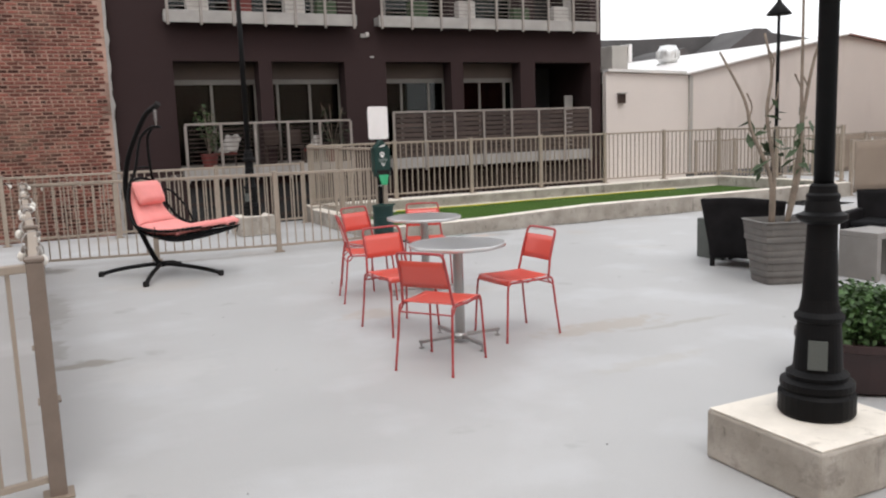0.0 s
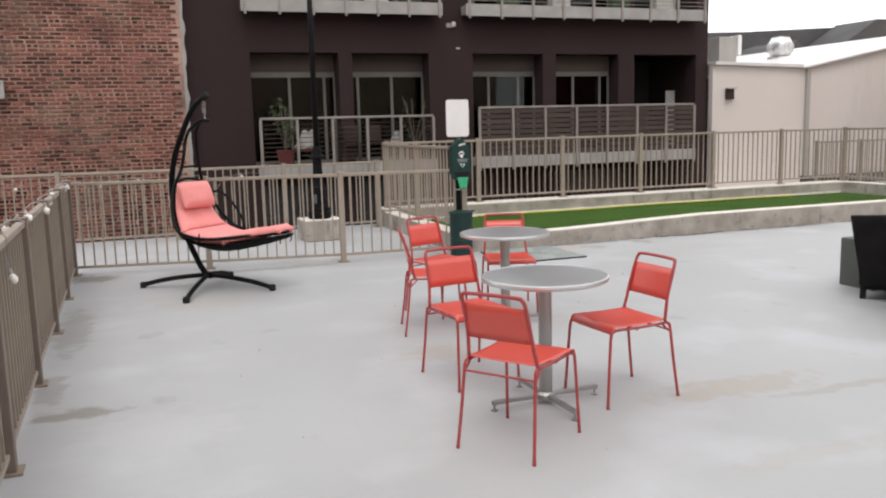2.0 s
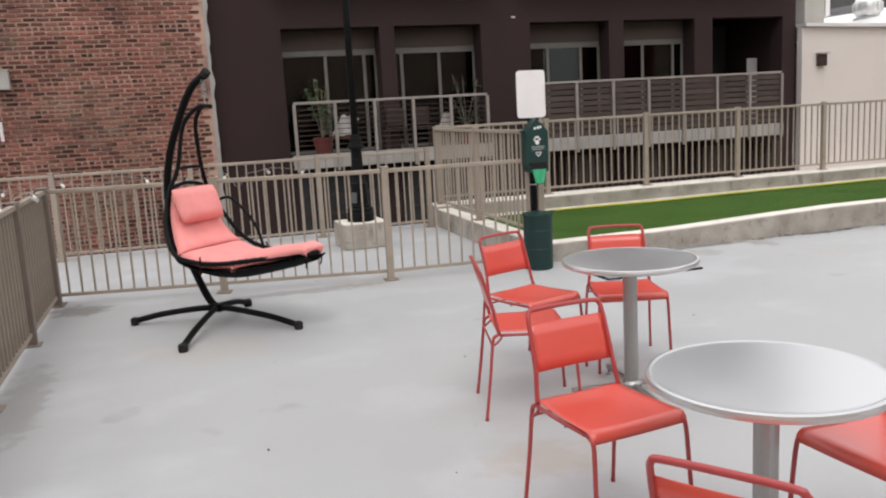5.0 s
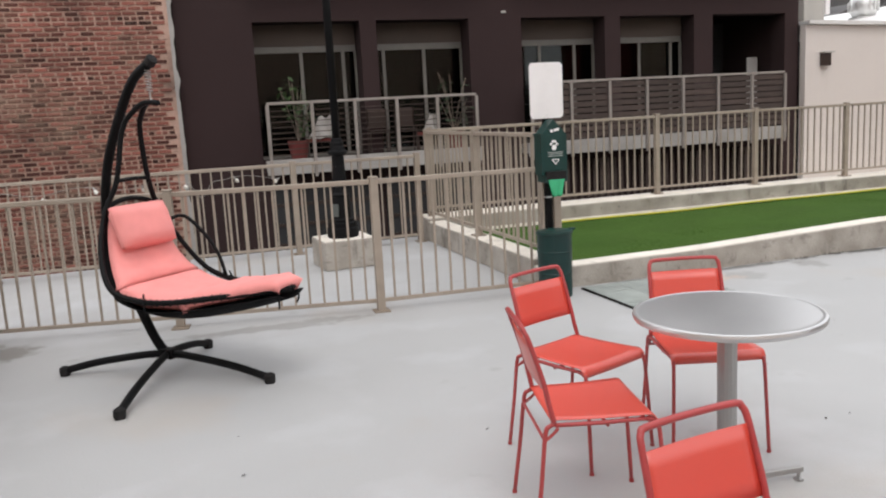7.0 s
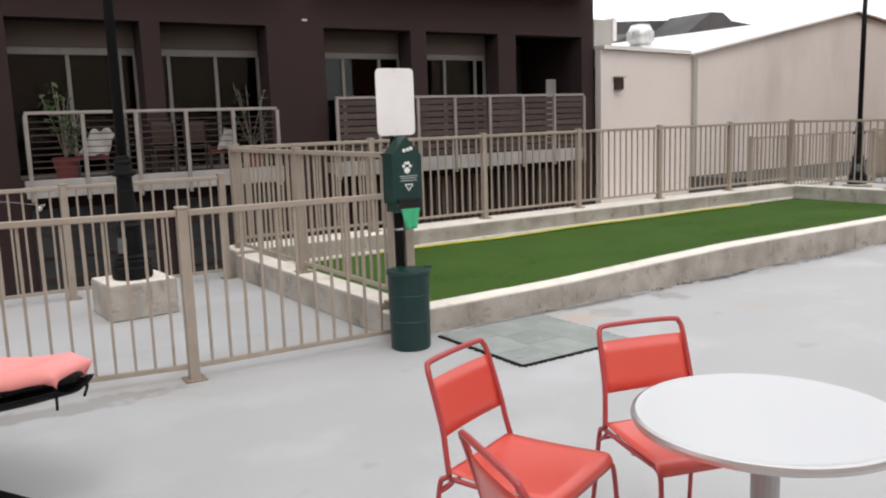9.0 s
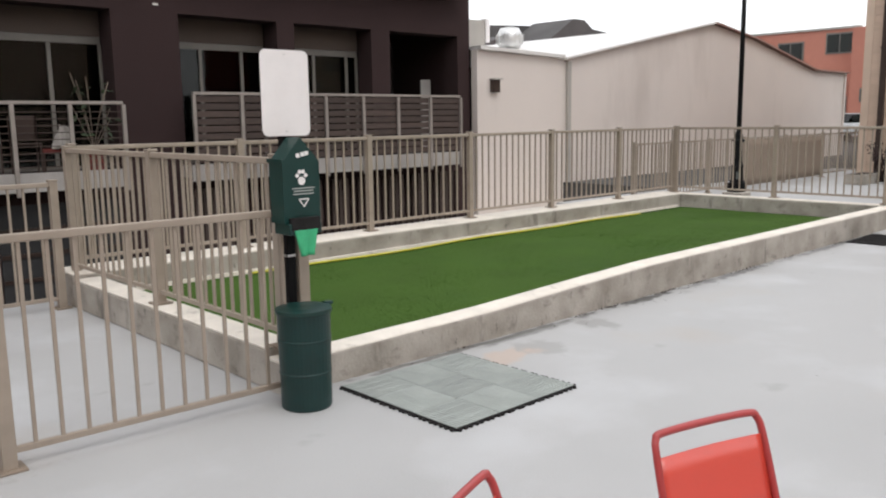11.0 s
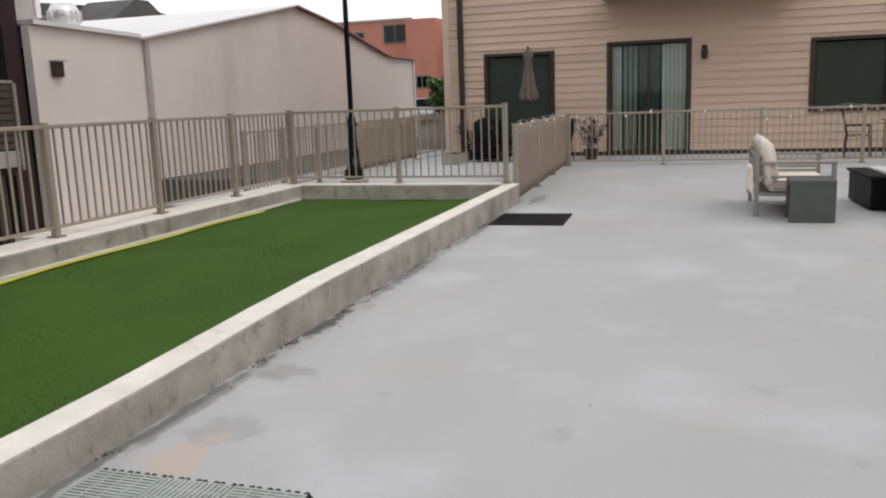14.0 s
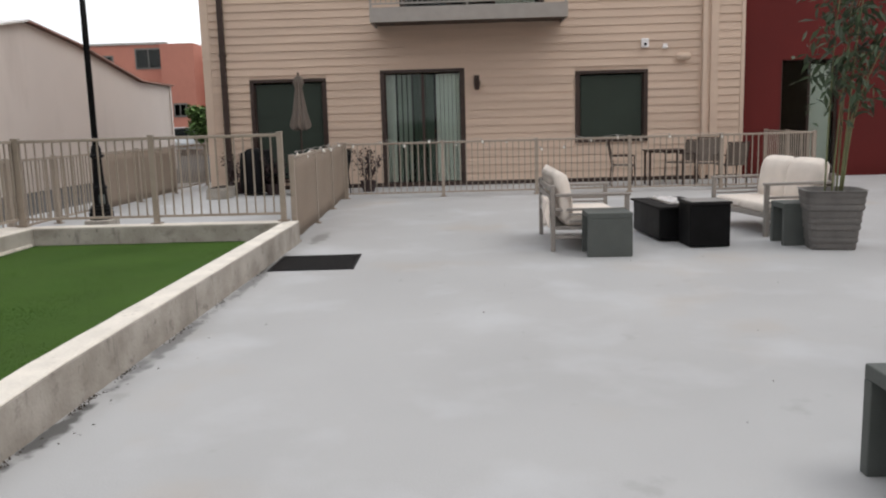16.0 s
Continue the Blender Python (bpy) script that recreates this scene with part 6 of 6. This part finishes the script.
def boxwood():
    g = thing("potted_shrub", pose(-0.76, 0.3, 0), "clipped green shrub in a round brown pot", "potted plant")
    part("pot", lathe([(0.25, 0), (0.29, 0.02), (0.34, 0.22), (0.355, 0.26), (0.37, 0.27), (0.37, 0.31), (0.34, 0.31), (0.33, 0.26)], 32), M["potbrown"], g, "round dark brown pot")
    part("soil", lathe([(0.325, 0.24), (0.325, 0.27), (0.02, 0.275)], 24), M["soil"], g)
    rng = random.Random(8)
    pts = []
    for _ in range(3800):
        a, e = rng.uniform(0, 6.28), math.asin(rng.uniform(-0.3, 1))
        r = 0.305 * (0.75 + 0.3 * rng.random()) * (1 + 0.14 * noise.noise((math.cos(a) * 2.5, math.sin(a) * 2.5, e * 2)))
        pts.append(Vector((r * math.cos(a) * math.cos(e), r * math.sin(a) * math.cos(e), 0.37 + r * 0.68 * math.sin(e))))
    tagged(part("foliage", leaf_mesh("foliage", M["leaf"], pts, 0.05, rng, 3.2, 0.0), None, g), "dense small green leaves", kind="stuff")
    for k in range(7):
        a = k * 0.9
        part("branch", tube(bmesh.new(), [(0.04 * math.cos(a), 0.04 * math.sin(a), 0.26), (0.2 * math.cos(a), 0.2 * math.sin(a), 0.5)], 0.009, 6), M["bark"], g)


boxwood()


def tree_far(x, y, z, h, r, seed):
    g = thing("tree", pose(x, y, z), "distant leafy green tree beside parked cars", "tree")
    rng = random.Random(seed)
    part("trunk", tube(bmesh.new(), curve_pts([(0, 0, 0), (0.1, 0, h * 0.3), (0, 0.1, h * 0.6)], 5), 0.16, 8, radii=[0.2 - 0.012 * i for i in range(11)]), M["bark"], g, smooth=True)
    pts = []
    for _ in range(26):
        c = Vector((rng.uniform(-r, r) * 0.8, rng.uniform(-r, r) * 0.8, h * 0.62 + rng.uniform(-0.3, 0.35) * h))
        cr = r * rng.uniform(0.25, 0.45)
        part("limb", tube(bmesh.new(), [(0, 0, h * 0.35), tuple(c)], 0.03, 5), M["bark"], g) if rng.random() < 0.3 else None
        for _ in range(150):
            d = Vector((rng.gauss(0, 1), rng.gauss(0, 1), rng.gauss(0, 1))).normalized()
            pts.append(c + d * cr * rng.uniform(0.6, 1))
    tagged(part("crown", leaf_mesh("crown", M["leaf_far"], pts, 0.24, rng, 3.0, 0.0), None, g), "loose green crown", kind="stuff")


tree_far(46, 20.75, -0.08, 2.7, 0.95, 2)


def car(x, y, rz, m, label):
    g = thing("car", pose(x, y, -0.08, 0, 0, rz), label, "car", "cars parked beyond the shed")
    def lift(prof, w, inset, name, mt, parent=g, lb=""):
        bm = bmesh.new()
        a = [bm.verts.new((px, -w / 2 + inset * (pz > 1.0), pz)) for px, pz in prof]
        b = [bm.verts.new((px, w / 2 - inset * (pz > 1.0), pz)) for px, pz in prof]
        bm.faces.new(a)
        bm.faces.new(b[::-1])
        for i in range(len(prof)):
            j = (i + 1) % len(prof)
            bm.faces.new((a[i], b[i], b[j], a[j]))
        return part(name, bm, mt, parent, lb)
    body = lift([(-2.2, 0.35), (2.2, 0.35), (2.25, 0.7), (2.1, 0.95), (1.2, 1.06), (-1.9, 1.08), (-2.2, 0.9)], 1.8, 0.02, "body", m)
    lift([(-1.8, 1.081), (1.15, 1.065), (0.55, 1.55), (-1.3, 1.58)], 1.7, 0.14, "cabin", M["glassdark"], g, "dark car glass")
    part("roof", boxbm((-1.25, -0.66, 1.581), (0.5, 0.66, 1.63), 0.02), m, g)
    for wx in (-1.35, 1.35):
        for wy in (-0.9, 0.74):
            wh = part("wheel", lathe([(0.2, 0), (0.33, 0.02), (0.33, 0.14), (0.2, 0.16)], 20), M["rubber"], g, at=pose(wx, wy + 0.16, 0.33, 90, 0, 0))
            part("rim", lathe([(0.19, 0.161), (0.05, 0.17)], 12), M["galv"], wh)
    for sy in (-0.6, 0.6):
        part("headlight", boxbm((2.2, sy - 0.18, 0.66), (2.262, sy + 0.18, 0.78), 0.02), M["bulb"], g)


car(49.0, 23.9, 170, M["carpaint"], "white car parked beyond the shed")
car(50.5, 26.3, 175, M["carpaint2"], "grey car parked beyond the shed")
car(48.5, 21.3, 165, M["carpaint"], "white hatchback parked beside a tree")


# ---- patio things by the tan building ----
def umbrella():
    g = thing("patio_umbrella", pose(16.6, 9.4, 0), "closed taupe canvas patio umbrella on a dark pole", "umbrella")
    part("pole", tube(bmesh.new(), [(0, 0, 0.05), (0, 0, 2.5)], 0.02, 10), M["bronze"], g)
    part("base", lathe([(0.24, 0), (0.24, 0.04), (0.05, 0.08), (0.03, 0.2)], 20), M["rubber"], g)
    bm = bmesh.new()
    rings = []
    for k, (r, z) in enumerate([(0.03, 2.48), (0.085, 2.42), (0.095, 2.3), (0.06, 2.24), (0.09, 2.0), (0.13, 1.7), (0.19, 1.42), (0.17, 1.36)]):
        rings.append([bm.verts.new((r * (1 + 0.25 * math.cos(8 * a)) * math.cos(a), r * (1 + 0.25 * math.cos(8 * a)) * math.sin(a), z + 0.03 * math.cos(8 * a) * (k > 5))) for a in (2 * math.pi * i / 48 for i in range(48))])
    for a, b in zip(rings, rings[1:]):
        for i in range(48):
            bm.faces.new((a[i], b[i], b[(i + 1) % 48], a[(i + 1) % 48]))
    part("canopy", bm, M["umbrella"], g, "folded taupe canopy", True)
    part("finial", lathe([(0.02, 2.49), (0.025, 2.53), (0.005, 2.56)], 10), M["bronze"], g)


umbrella()


def patio_chair(m, label, h=0.95, dark=False):
    mt, sling = ("rubber", "blacksoft") if dark else ("bronze", "umbrella")
    g = thing("patio_chair", m, label, "chair", "patio chairs by the tan building")
    for sx in (-1, 1):
        part("front_leg", tube(bmesh.new(), [(sx * 0.24, 0.22, 0), (sx * 0.24, 0.2, 0.62)], 0.014, 6), M[mt], g)
        part("rear_leg", tube(bmesh.new(), [(sx * 0.22, -0.26, 0), (sx * 0.22, -0.22, 0.45), (sx * 0.22, -0.32, h)], 0.014, 6), M[mt], g)
        part("armrest", boxbm((sx * 0.24 - 0.02, -0.25, 0.621), (sx * 0.24 + 0.02, 0.22, 0.645), 0.004), M[mt], g)
    part("seat", boxbm((-0.225, -0.22, 0.42), (0.225, 0.2, 0.45), 0.008), M[sling], g)
    part("backrest", grid_sheet(lambda u, v: ((u - 0.5) * 0.44, -0.225 - 0.09 * v, 0.46 + (h - 0.48) * v), 6, 6, 0.008), M[sling], g)
    part("top_rail", tube(bmesh.new(), [(-0.22, -0.32, h), (0.22, -0.32, h)], 0.014, 6), M[mt], g)
    return g


def patio_table(x, y, w, d, h):
    g = thing("patio_table", pose(x, y, 0), "dark metal patio table with a slatted top", "table")
    for i in range(8):
        part("slat", boxbm((-w / 2 + i * w / 8, -d / 2, h - 0.025), (-w / 2 + (i + 1) * w / 8 - 0.008, d / 2, h)), M["bronze"], g)
    for sx in (-1, 1):
        for sy in (-1, 1):
            part("leg", boxbm((sx * (w / 2 - 0.06) - 0.02, sy * (d / 2 - 0.06) - 0.02, 0), (sx * (w / 2 - 0.06) + 0.02, sy * (d / 2 - 0.06) + 0.02, h - 0.026)), M["bronze"], g)
    part("apron", boxbm((-w / 2 + 0.05, -d / 2 + 0.05, h - 0.06), (w / 2 - 0.05, d / 2 - 0.05, h - 0.027)), M["bronze"], g)


patio_table(16.45, 1.75, 0.6, 0.8, 0.74)
patio_chair(pose(16.45, 2.6, 0, 0, 0, 175), "dark framed patio chair with taupe sling at slatted table")
patio_chair(pose(16.4, 0.85, 0, 0, 0, 70), "dark framed patio chair with a taupe sling back facing the wall")
patio_chair(pose(16.9, 1.3, 0, 0, 0, 20), "dark framed patio chair tucked at the slatted table", 0.9)
patio_chair(pose(15.7, 0.6, 0, 0, 0, -80), "dark framed patio chair with its back to the fence", 0.88)
patio_chair(pose(16.3, 9.85, 0, 0, 0, 160), "dark patio chair near the closed umbrella", 0.95, True)
patio_chair(pose(16.3, 8.65, 0, 0, 0, 20), "dark patio chair beside the closed umbrella", 0.92, True)


def dry_shrub(x, y, h, seed):
    g = thing("dry_shrub", pose(x, y, 0), "dark twiggy shrub in a low brown pot by the patio wall", "potted plant")
    part("pot", lathe([(0.12, 0), (0.17, 0.2), (0.18, 0.24), (0.15, 0.24), (0.14, 0.2)], 18), M["potbrown"], g)
    part("soil", lathe([(0.14, 0.18), (0.14, 0.205), (0.01, 0.21)], 14), M["soil"], g)
    rng = random.Random(seed)
    pts = []
    for k in range(16):
        a, sp = rng.uniform(0, 6.28), rng.uniform(0.1, 0.38)
        top = h * rng.uniform(0.6, 1)
        c = curve_pts([(0.04 * math.cos(a), 0.04 * math.sin(a), 0.2), (sp * 0.5 * math.cos(a), sp * 0.5 * math.sin(a), top * 0.6), (sp * math.cos(a + 0.3), sp * math.sin(a + 0.3), top)], 4)
        part("twig", tube(bmesh.new(), c, 0.007, 5), M["potbrown"], g)
        pts += [Vector(c[rng.randrange(3, len(c))]) + Vector((rng.uniform(-0.06, 0.06), rng.uniform(-0.06, 0.06), rng.uniform(-0.05, 0.05))) for _ in range(26)]
    tagged(part("foliage", leaf_mesh("foliage", M["potbrown"], pts, 0.07, rng, 3.0, 0.2), None, g), "dry dark leaves", kind="stuff")


dry_shrub(16.6, 8.0, 0.95, 1)
dry_shrub(16.35, 10.0, 0.8, 2)
dry_shrub(16.9, 10.9, 0.9, 3)
patio_table(16.05, 9.3, 0.4, 0.5, 0.6)


def grill():
    g = thing("barbecue_grill", pose(16.5, 10.4, 0), "black kettle barbecue under a dark cover", "grill")
    part("cover", lathe([(0.3, 0.05), (0.33, 0.3), (0.32, 0.7), (0.28, 0.9), (0.12, 0.98), (0.02, 1.0)], 18), M["blacksoft"], g, "dark soft grill cover", True)
    for a in range(3):
        part("leg", tube(bmesh.new(), [(0.2 * math.cos(a * 2.1), 0.2 * math.sin(a * 2.1), 0), (0.15 * math.cos(a * 2.1), 0.15 * math.sin(a * 2.1), 0.3)], 0.012, 6), M["black"], g)
    g = thing("ashlar_planter", pose(16.0, 11.0, 0), "low pale concrete planter by the building corner", "planter")
    part("body", boxbm((-0.45, -0.2, 0), (0.45, 0.2, 0.22), 0.012), M["concrete"], g)
    part("soil", boxbm((-0.4, -0.15, 0.221), (0.4, 0.15, 0.226)), M["soil"], g)


grill()


def condenser(x, y):
    g = thing("air_conditioner", pose(x, y, 0), "dark outdoor condenser unit behind the fence", "machine")
    part("housing", boxbm((-0.4, -0.3, 0.03), (0.4, 0.3, 0.9), 0.02), M["sidetable"], g)
    part("cap", boxbm((-0.42, -0.32, 0.901), (0.42, 0.32, 0.94), 0.01), M["rubber"], g)
    for i in range(14):
        part("louvre", boxbm((-0.36, -0.312, 0.1 + i * 0.055), (0.36, -0.301, 0.13 + i * 0.055)), M["rubber"], g)



# ---- things on the balconies ----
def balcony_things():
    rng = random.Random(21)
    for x, y, z, lb in ((-1.35, 17.25, 0.82, "potted green plant on the balcony"), (1.75, 17.3, 0.82, "potted reddish twiggy plant on the balcony")):
        g = thing("potted_plant", pose(x, y, z), lb, "potted plant")
        part("pot", lathe([(0.14, 0), (0.2, 0.32), (0.21, 0.33), (0.19, 0.34)], 18), M["terracotta"], g)
        part("soil", lathe([(0.18, 0.3), (0.18, 0.345), (0.01, 0.346)], 16), M["soil"], g)
        pts = []
        for k in range(9):
            a = rng.uniform(0, 6.28)
            tip = Vector((0.3 * math.cos(a), 0.2 * math.sin(a), rng.uniform(0.8, 1.5)))
            part("twig", tube(bmesh.new(), curve_pts([(0, 0, 0.33), (tip.x * 0.4, tip.y * 0.4, tip.z * 0.6), tuple(tip)], 4), 0.006, 5), M["bark"], g)
            for _ in range(16 if x < 0 else 6):
                pts.append(tip * rng.uniform(0.5, 1) + Vector((rng.uniform(-0.08, 0.08), rng.uniform(-0.06, 0.06), rng.uniform(-0.06, 0.06))))
        tagged(part("foliage", leaf_mesh("foliage", M["leaf"] if x < 0 else M["leafdark"], pts, 0.14, rng, 5.0, 0.2), None, g), "small leaves", kind="stuff")
    for x, w, h, lb in ((-0.95, 0.48, 0.4, "white cloth draped over a balcony chair"), (1.22, 0.26, 0.34, "white cloth hanging over a dark balcony chair")):
        g = thing("draped_chair", pose(x, 17.22, 0.82), lb, "chair")
        def dr(u, v, w=w, h=h):
            return ((u - 0.5 + 0.45 * v) * w * (0.95 - 0.15 * v + 0.1 * noise.noise((u * 3, v * 4, w))), 0.05 * math.sin(u * 9 + v * 5) - 0.05, 0.36 + v * h + 0.09 * noise.noise((u * 5, v * 2, 3 * w)) * (v + 0.3))
        part("cloth", grid_sheet(dr, 18, 12, 0.015), M["clothwhite"], g, "crumpled white cloth", True)
        part("seat", boxbm((-0.25, 0.0, 0.3), (0.25, 0.14, 0.36), 0.01), M["terracotta"], g)
        for sx in (-1, 1):
            part("leg", boxbm((sx * 0.22 - 0.015, 0.05, 0), (sx * 0.22 + 0.015, 0.08, 0.299)), M["bronze"], g)
    for x in (0.2, 0.75):
        g = thing("balcony_chair", pose(x, 17.26, 0.82), "dark metal balcony chair", "chair")
        part("seat", boxbm((-0.2, -0.12, 0.42), (0.2, 0.1, 0.45), 0.01), M["bronze"], g)
        part("backrest", boxbm((-0.2, 0.08, 0.5), (0.2, 0.1, 0.85), 0.01), M["bronze"], g)
        for sx in (-1, 1):
            for y in (-0.11, 0.08):
                part("leg", boxbm((sx * 0.18 - 0.012, y, 0), (sx * 0.18 + 0.012, y + 0.02, 0.42 if y < 0 else 0.85)), M["bronze"], g)
    for i, (x, c) in enumerate(((-1.4, "clothwhite"), (-0.4, "terracotta"), (0.9, "clothwhite"), (1.7, "leafdark"), (4.2, "leafdark"), (5.6, "clothwhite"), (7.3, "leafdark"), (8.6, "clothwhite"))):
        g = thing("balcony_box", pose(x, 17.2, 4.42), "storage tub among clutter on the upper balcony", "box")
        part("tub", boxbm((-0.25, -0.12, 0), (0.25, 0.15, 0.35 + 0.06 * (i % 3)), 0.02), M[c], g)


balcony_things()


def wall_lamp_brown():
    g = thing("wall_light", pose(2.75, 17.402, 3.98), "small pale wall light on the brown stucco", "lamp")
    part("plate", boxbm((-0.09, -0.03, -0.05), (0.09, 0, 0.05), 0.01), M["slab"], g)
    part("head", boxbm((0.03, -0.09, -0.03), (0.13, -0.031, 0.08), 0.015), M["clothwhite"], g)
    g = thing("wall_outlet", pose(2.95, 17.4, 3.45), "tiny pale fitting on the brown stucco", "fitting")
    part("plate", boxbm((-0.05, -0.02, -0.02), (0.05, 0, 0.02), 0.004), M["clothwhite"], g)


wall_lamp_brown()


# ---- utility things on the brick wall ----
def brick_fittings():
    g = thing("utility_box", pose(-7.2, 17.19, 2.36), "grey metal utility box on the old brick wall", "utility box")
    part("box", boxbm((-0.4, -0.14, 0), (0.3, 0, 0.34), 0.01), M["metaltrim"], g)
    part("lid", boxbm((-0.41, -0.16, 0.33), (0.31, -0.0, 0.36), 0.004), M["metaltrim"], g)
    part("conduit", tube(bmesh.new(), curve_pts([(-0.1, -0.06, 0), (-0.1, -0.06, -0.6), (-0.12, -0.06, -1.8)]), 0.02, 8), M["metaltrim"], g)
    g = thing("pipe_stub", pose(-7.15, 17.19, 1.45), "short pale vertical pipe on the brick wall", "pipe")
    part("pipe", tube(bmesh.new(), [(0, -0.05, 0), (0, -0.05, 0.35)], 0.03, 8), M["white"], g)


brick_fittings()


# ---- brickwork ----
def debris():
    """Scattered flakes of dead leaf and grit on the floor."""
    rng = random.Random(23)
    v, f = [], []
    for _ in range(150):
        x, y = rng.uniform(-4.9, 8), rng.uniform(-1.5, 7.8)
        if rng.random() < 0.4:
            x, y = rng.uniform(-0.5, 8), 7.97 - abs(rng.gauss(0, 0.12))
        a, r = rng.uniform(0, 6.28), rng.uniform(0.006, 0.016)
        c, s, w = math.cos(a) * r, math.sin(a) * r, rng.uniform(0.25, 0.5)
        k = len(v)
        v += [(x - c, y - s, 0.002), (x + s * w, y - c * w, 0.003), (x + c, y + s, 0.005), (x - s * w, y + c * w, 0.006)]
        f.append((k, k + 1, k + 2, k + 3))
    tagged(part("leaf_litter", raw("leaf_litter", v, f, M["soil"]), None, None), "small dark dead leaf flakes scattered on the terrace floor", "debris", kind="stuff")


debris()


def kerb_dirt():
    """Little heaps of rotted leaves and grit caught at the foot of the kerb."""
    rng = random.Random(31)
    v, f = [], []
    for cx, w, n in ((0.62, 0.04, 12), (1.9, 0.06, 16), (2.35, 0.1, 40), (3.15, 0.1, 50), (3.7, 0.07, 40), (4.6, 0.12, 30), (5.6, 0.1, 26), (7.0, 0.12, 26)):
        for _ in range(n):
            x, y, r = cx + rng.gauss(0, w), 7.978 - abs(rng.gauss(0, 0.016)), rng.uniform(0.004, 0.011)
            h = rng.uniform(0.003, 0.014)
            k = len(v)
            v += [(x - r, y, 0.001), (x, y - r * 0.8, 0.001), (x + r, y, 0.001), (x, y + 0.003, h)]
            f += [(k, k + 1, k + 3), (k + 1, k + 2, k + 3)]
    tagged(part("kerb_dirt", raw("kerb_dirt", v, f, M["soil"]), None, None), "small heaps of dark grit and rotted leaves along the kerb foot", "debris", kind="stuff")


kerb_dirt()


def brickwork():
    rng = random.Random(17)
    ox, oy, oz = -8, 17.2, -3.6
    L, H, J = 0.198, 0.053, 0.029
    piles = {"brick_far": ([], []), "brick_dark": ([], [])}
    near = []
    meshes = []
    def quad(k):
        return [(k, k + 1, k + 2, k + 3), (k, k + 4, k + 5, k + 1), (k + 1, k + 5, k + 6, k + 2), (k + 2, k + 6, k + 7, k + 3), (k + 3, k + 7, k + 4, k)]
    def corners(x, z, w, y):
        return [(x + 0.004, y, z + 0.004), (x + w - 0.004, y, z + 0.003), (x + w - 0.003, y, z + H - 0.004), (x + 0.003, y, z + H - 0.003), (x, 0.011, z), (x + w, 0.011, z), (x + w, 0.011, z + H), (x, 0.011, z + H)]
    for k in range(7):
        meshes.append(raw("brick", corners(0, 0, L + rng.uniform(-0.008, 0.008), -0.004 - rng.uniform(0, 0.008)), quad(0), M["brick"] if k < 6 else M["brick_dark"]))
    z, row = -3.5, 0
    while z < 6.6:
        x = -14.5 + (0.118 if row % 2 else 0) + rng.uniform(-0.02, 0.02)
        head = row % 6 == 0
        step = (L - J) / 2 if head else L
        while x + step < -3.44:
            patch = noise.noise((x * 0.5, 0, z * 0.5 + 7)) + 0.5 * noise.noise((x * 2, 3, z * 2))
            dark = rng.random() < (0.22 if patch < 0.15 else 0.45)
            if 0.9 < z < 3.3 and x > -5.1 and not head and len(near) < 300:
                near.append((x, z, dark))
            else:
                v, f = piles["brick_dark" if dark else "brick_far"]
                k = len(v)
                v += corners(x - ox, z - oz, step + rng.uniform(-0.01, 0.008), -0.004 - rng.uniform(0, 0.008))
                f += quad(k)
            x += step + J
        z += H + J
        row += 1
    for mk, (v, f) in piles.items():
        tagged(part("brickwork", raw("brickwork", v, f, M[mk]), None, bricks), "weathered red brick courses" if mk == "brick_far" else "dark burnt bricks", kind="stuff")
    for x, z, dark in near:
        part("brick", meshes[6 if dark else rng.randrange(6)], None, bricks, at=pose(x - ox, 0, z - oz))


brickwork()
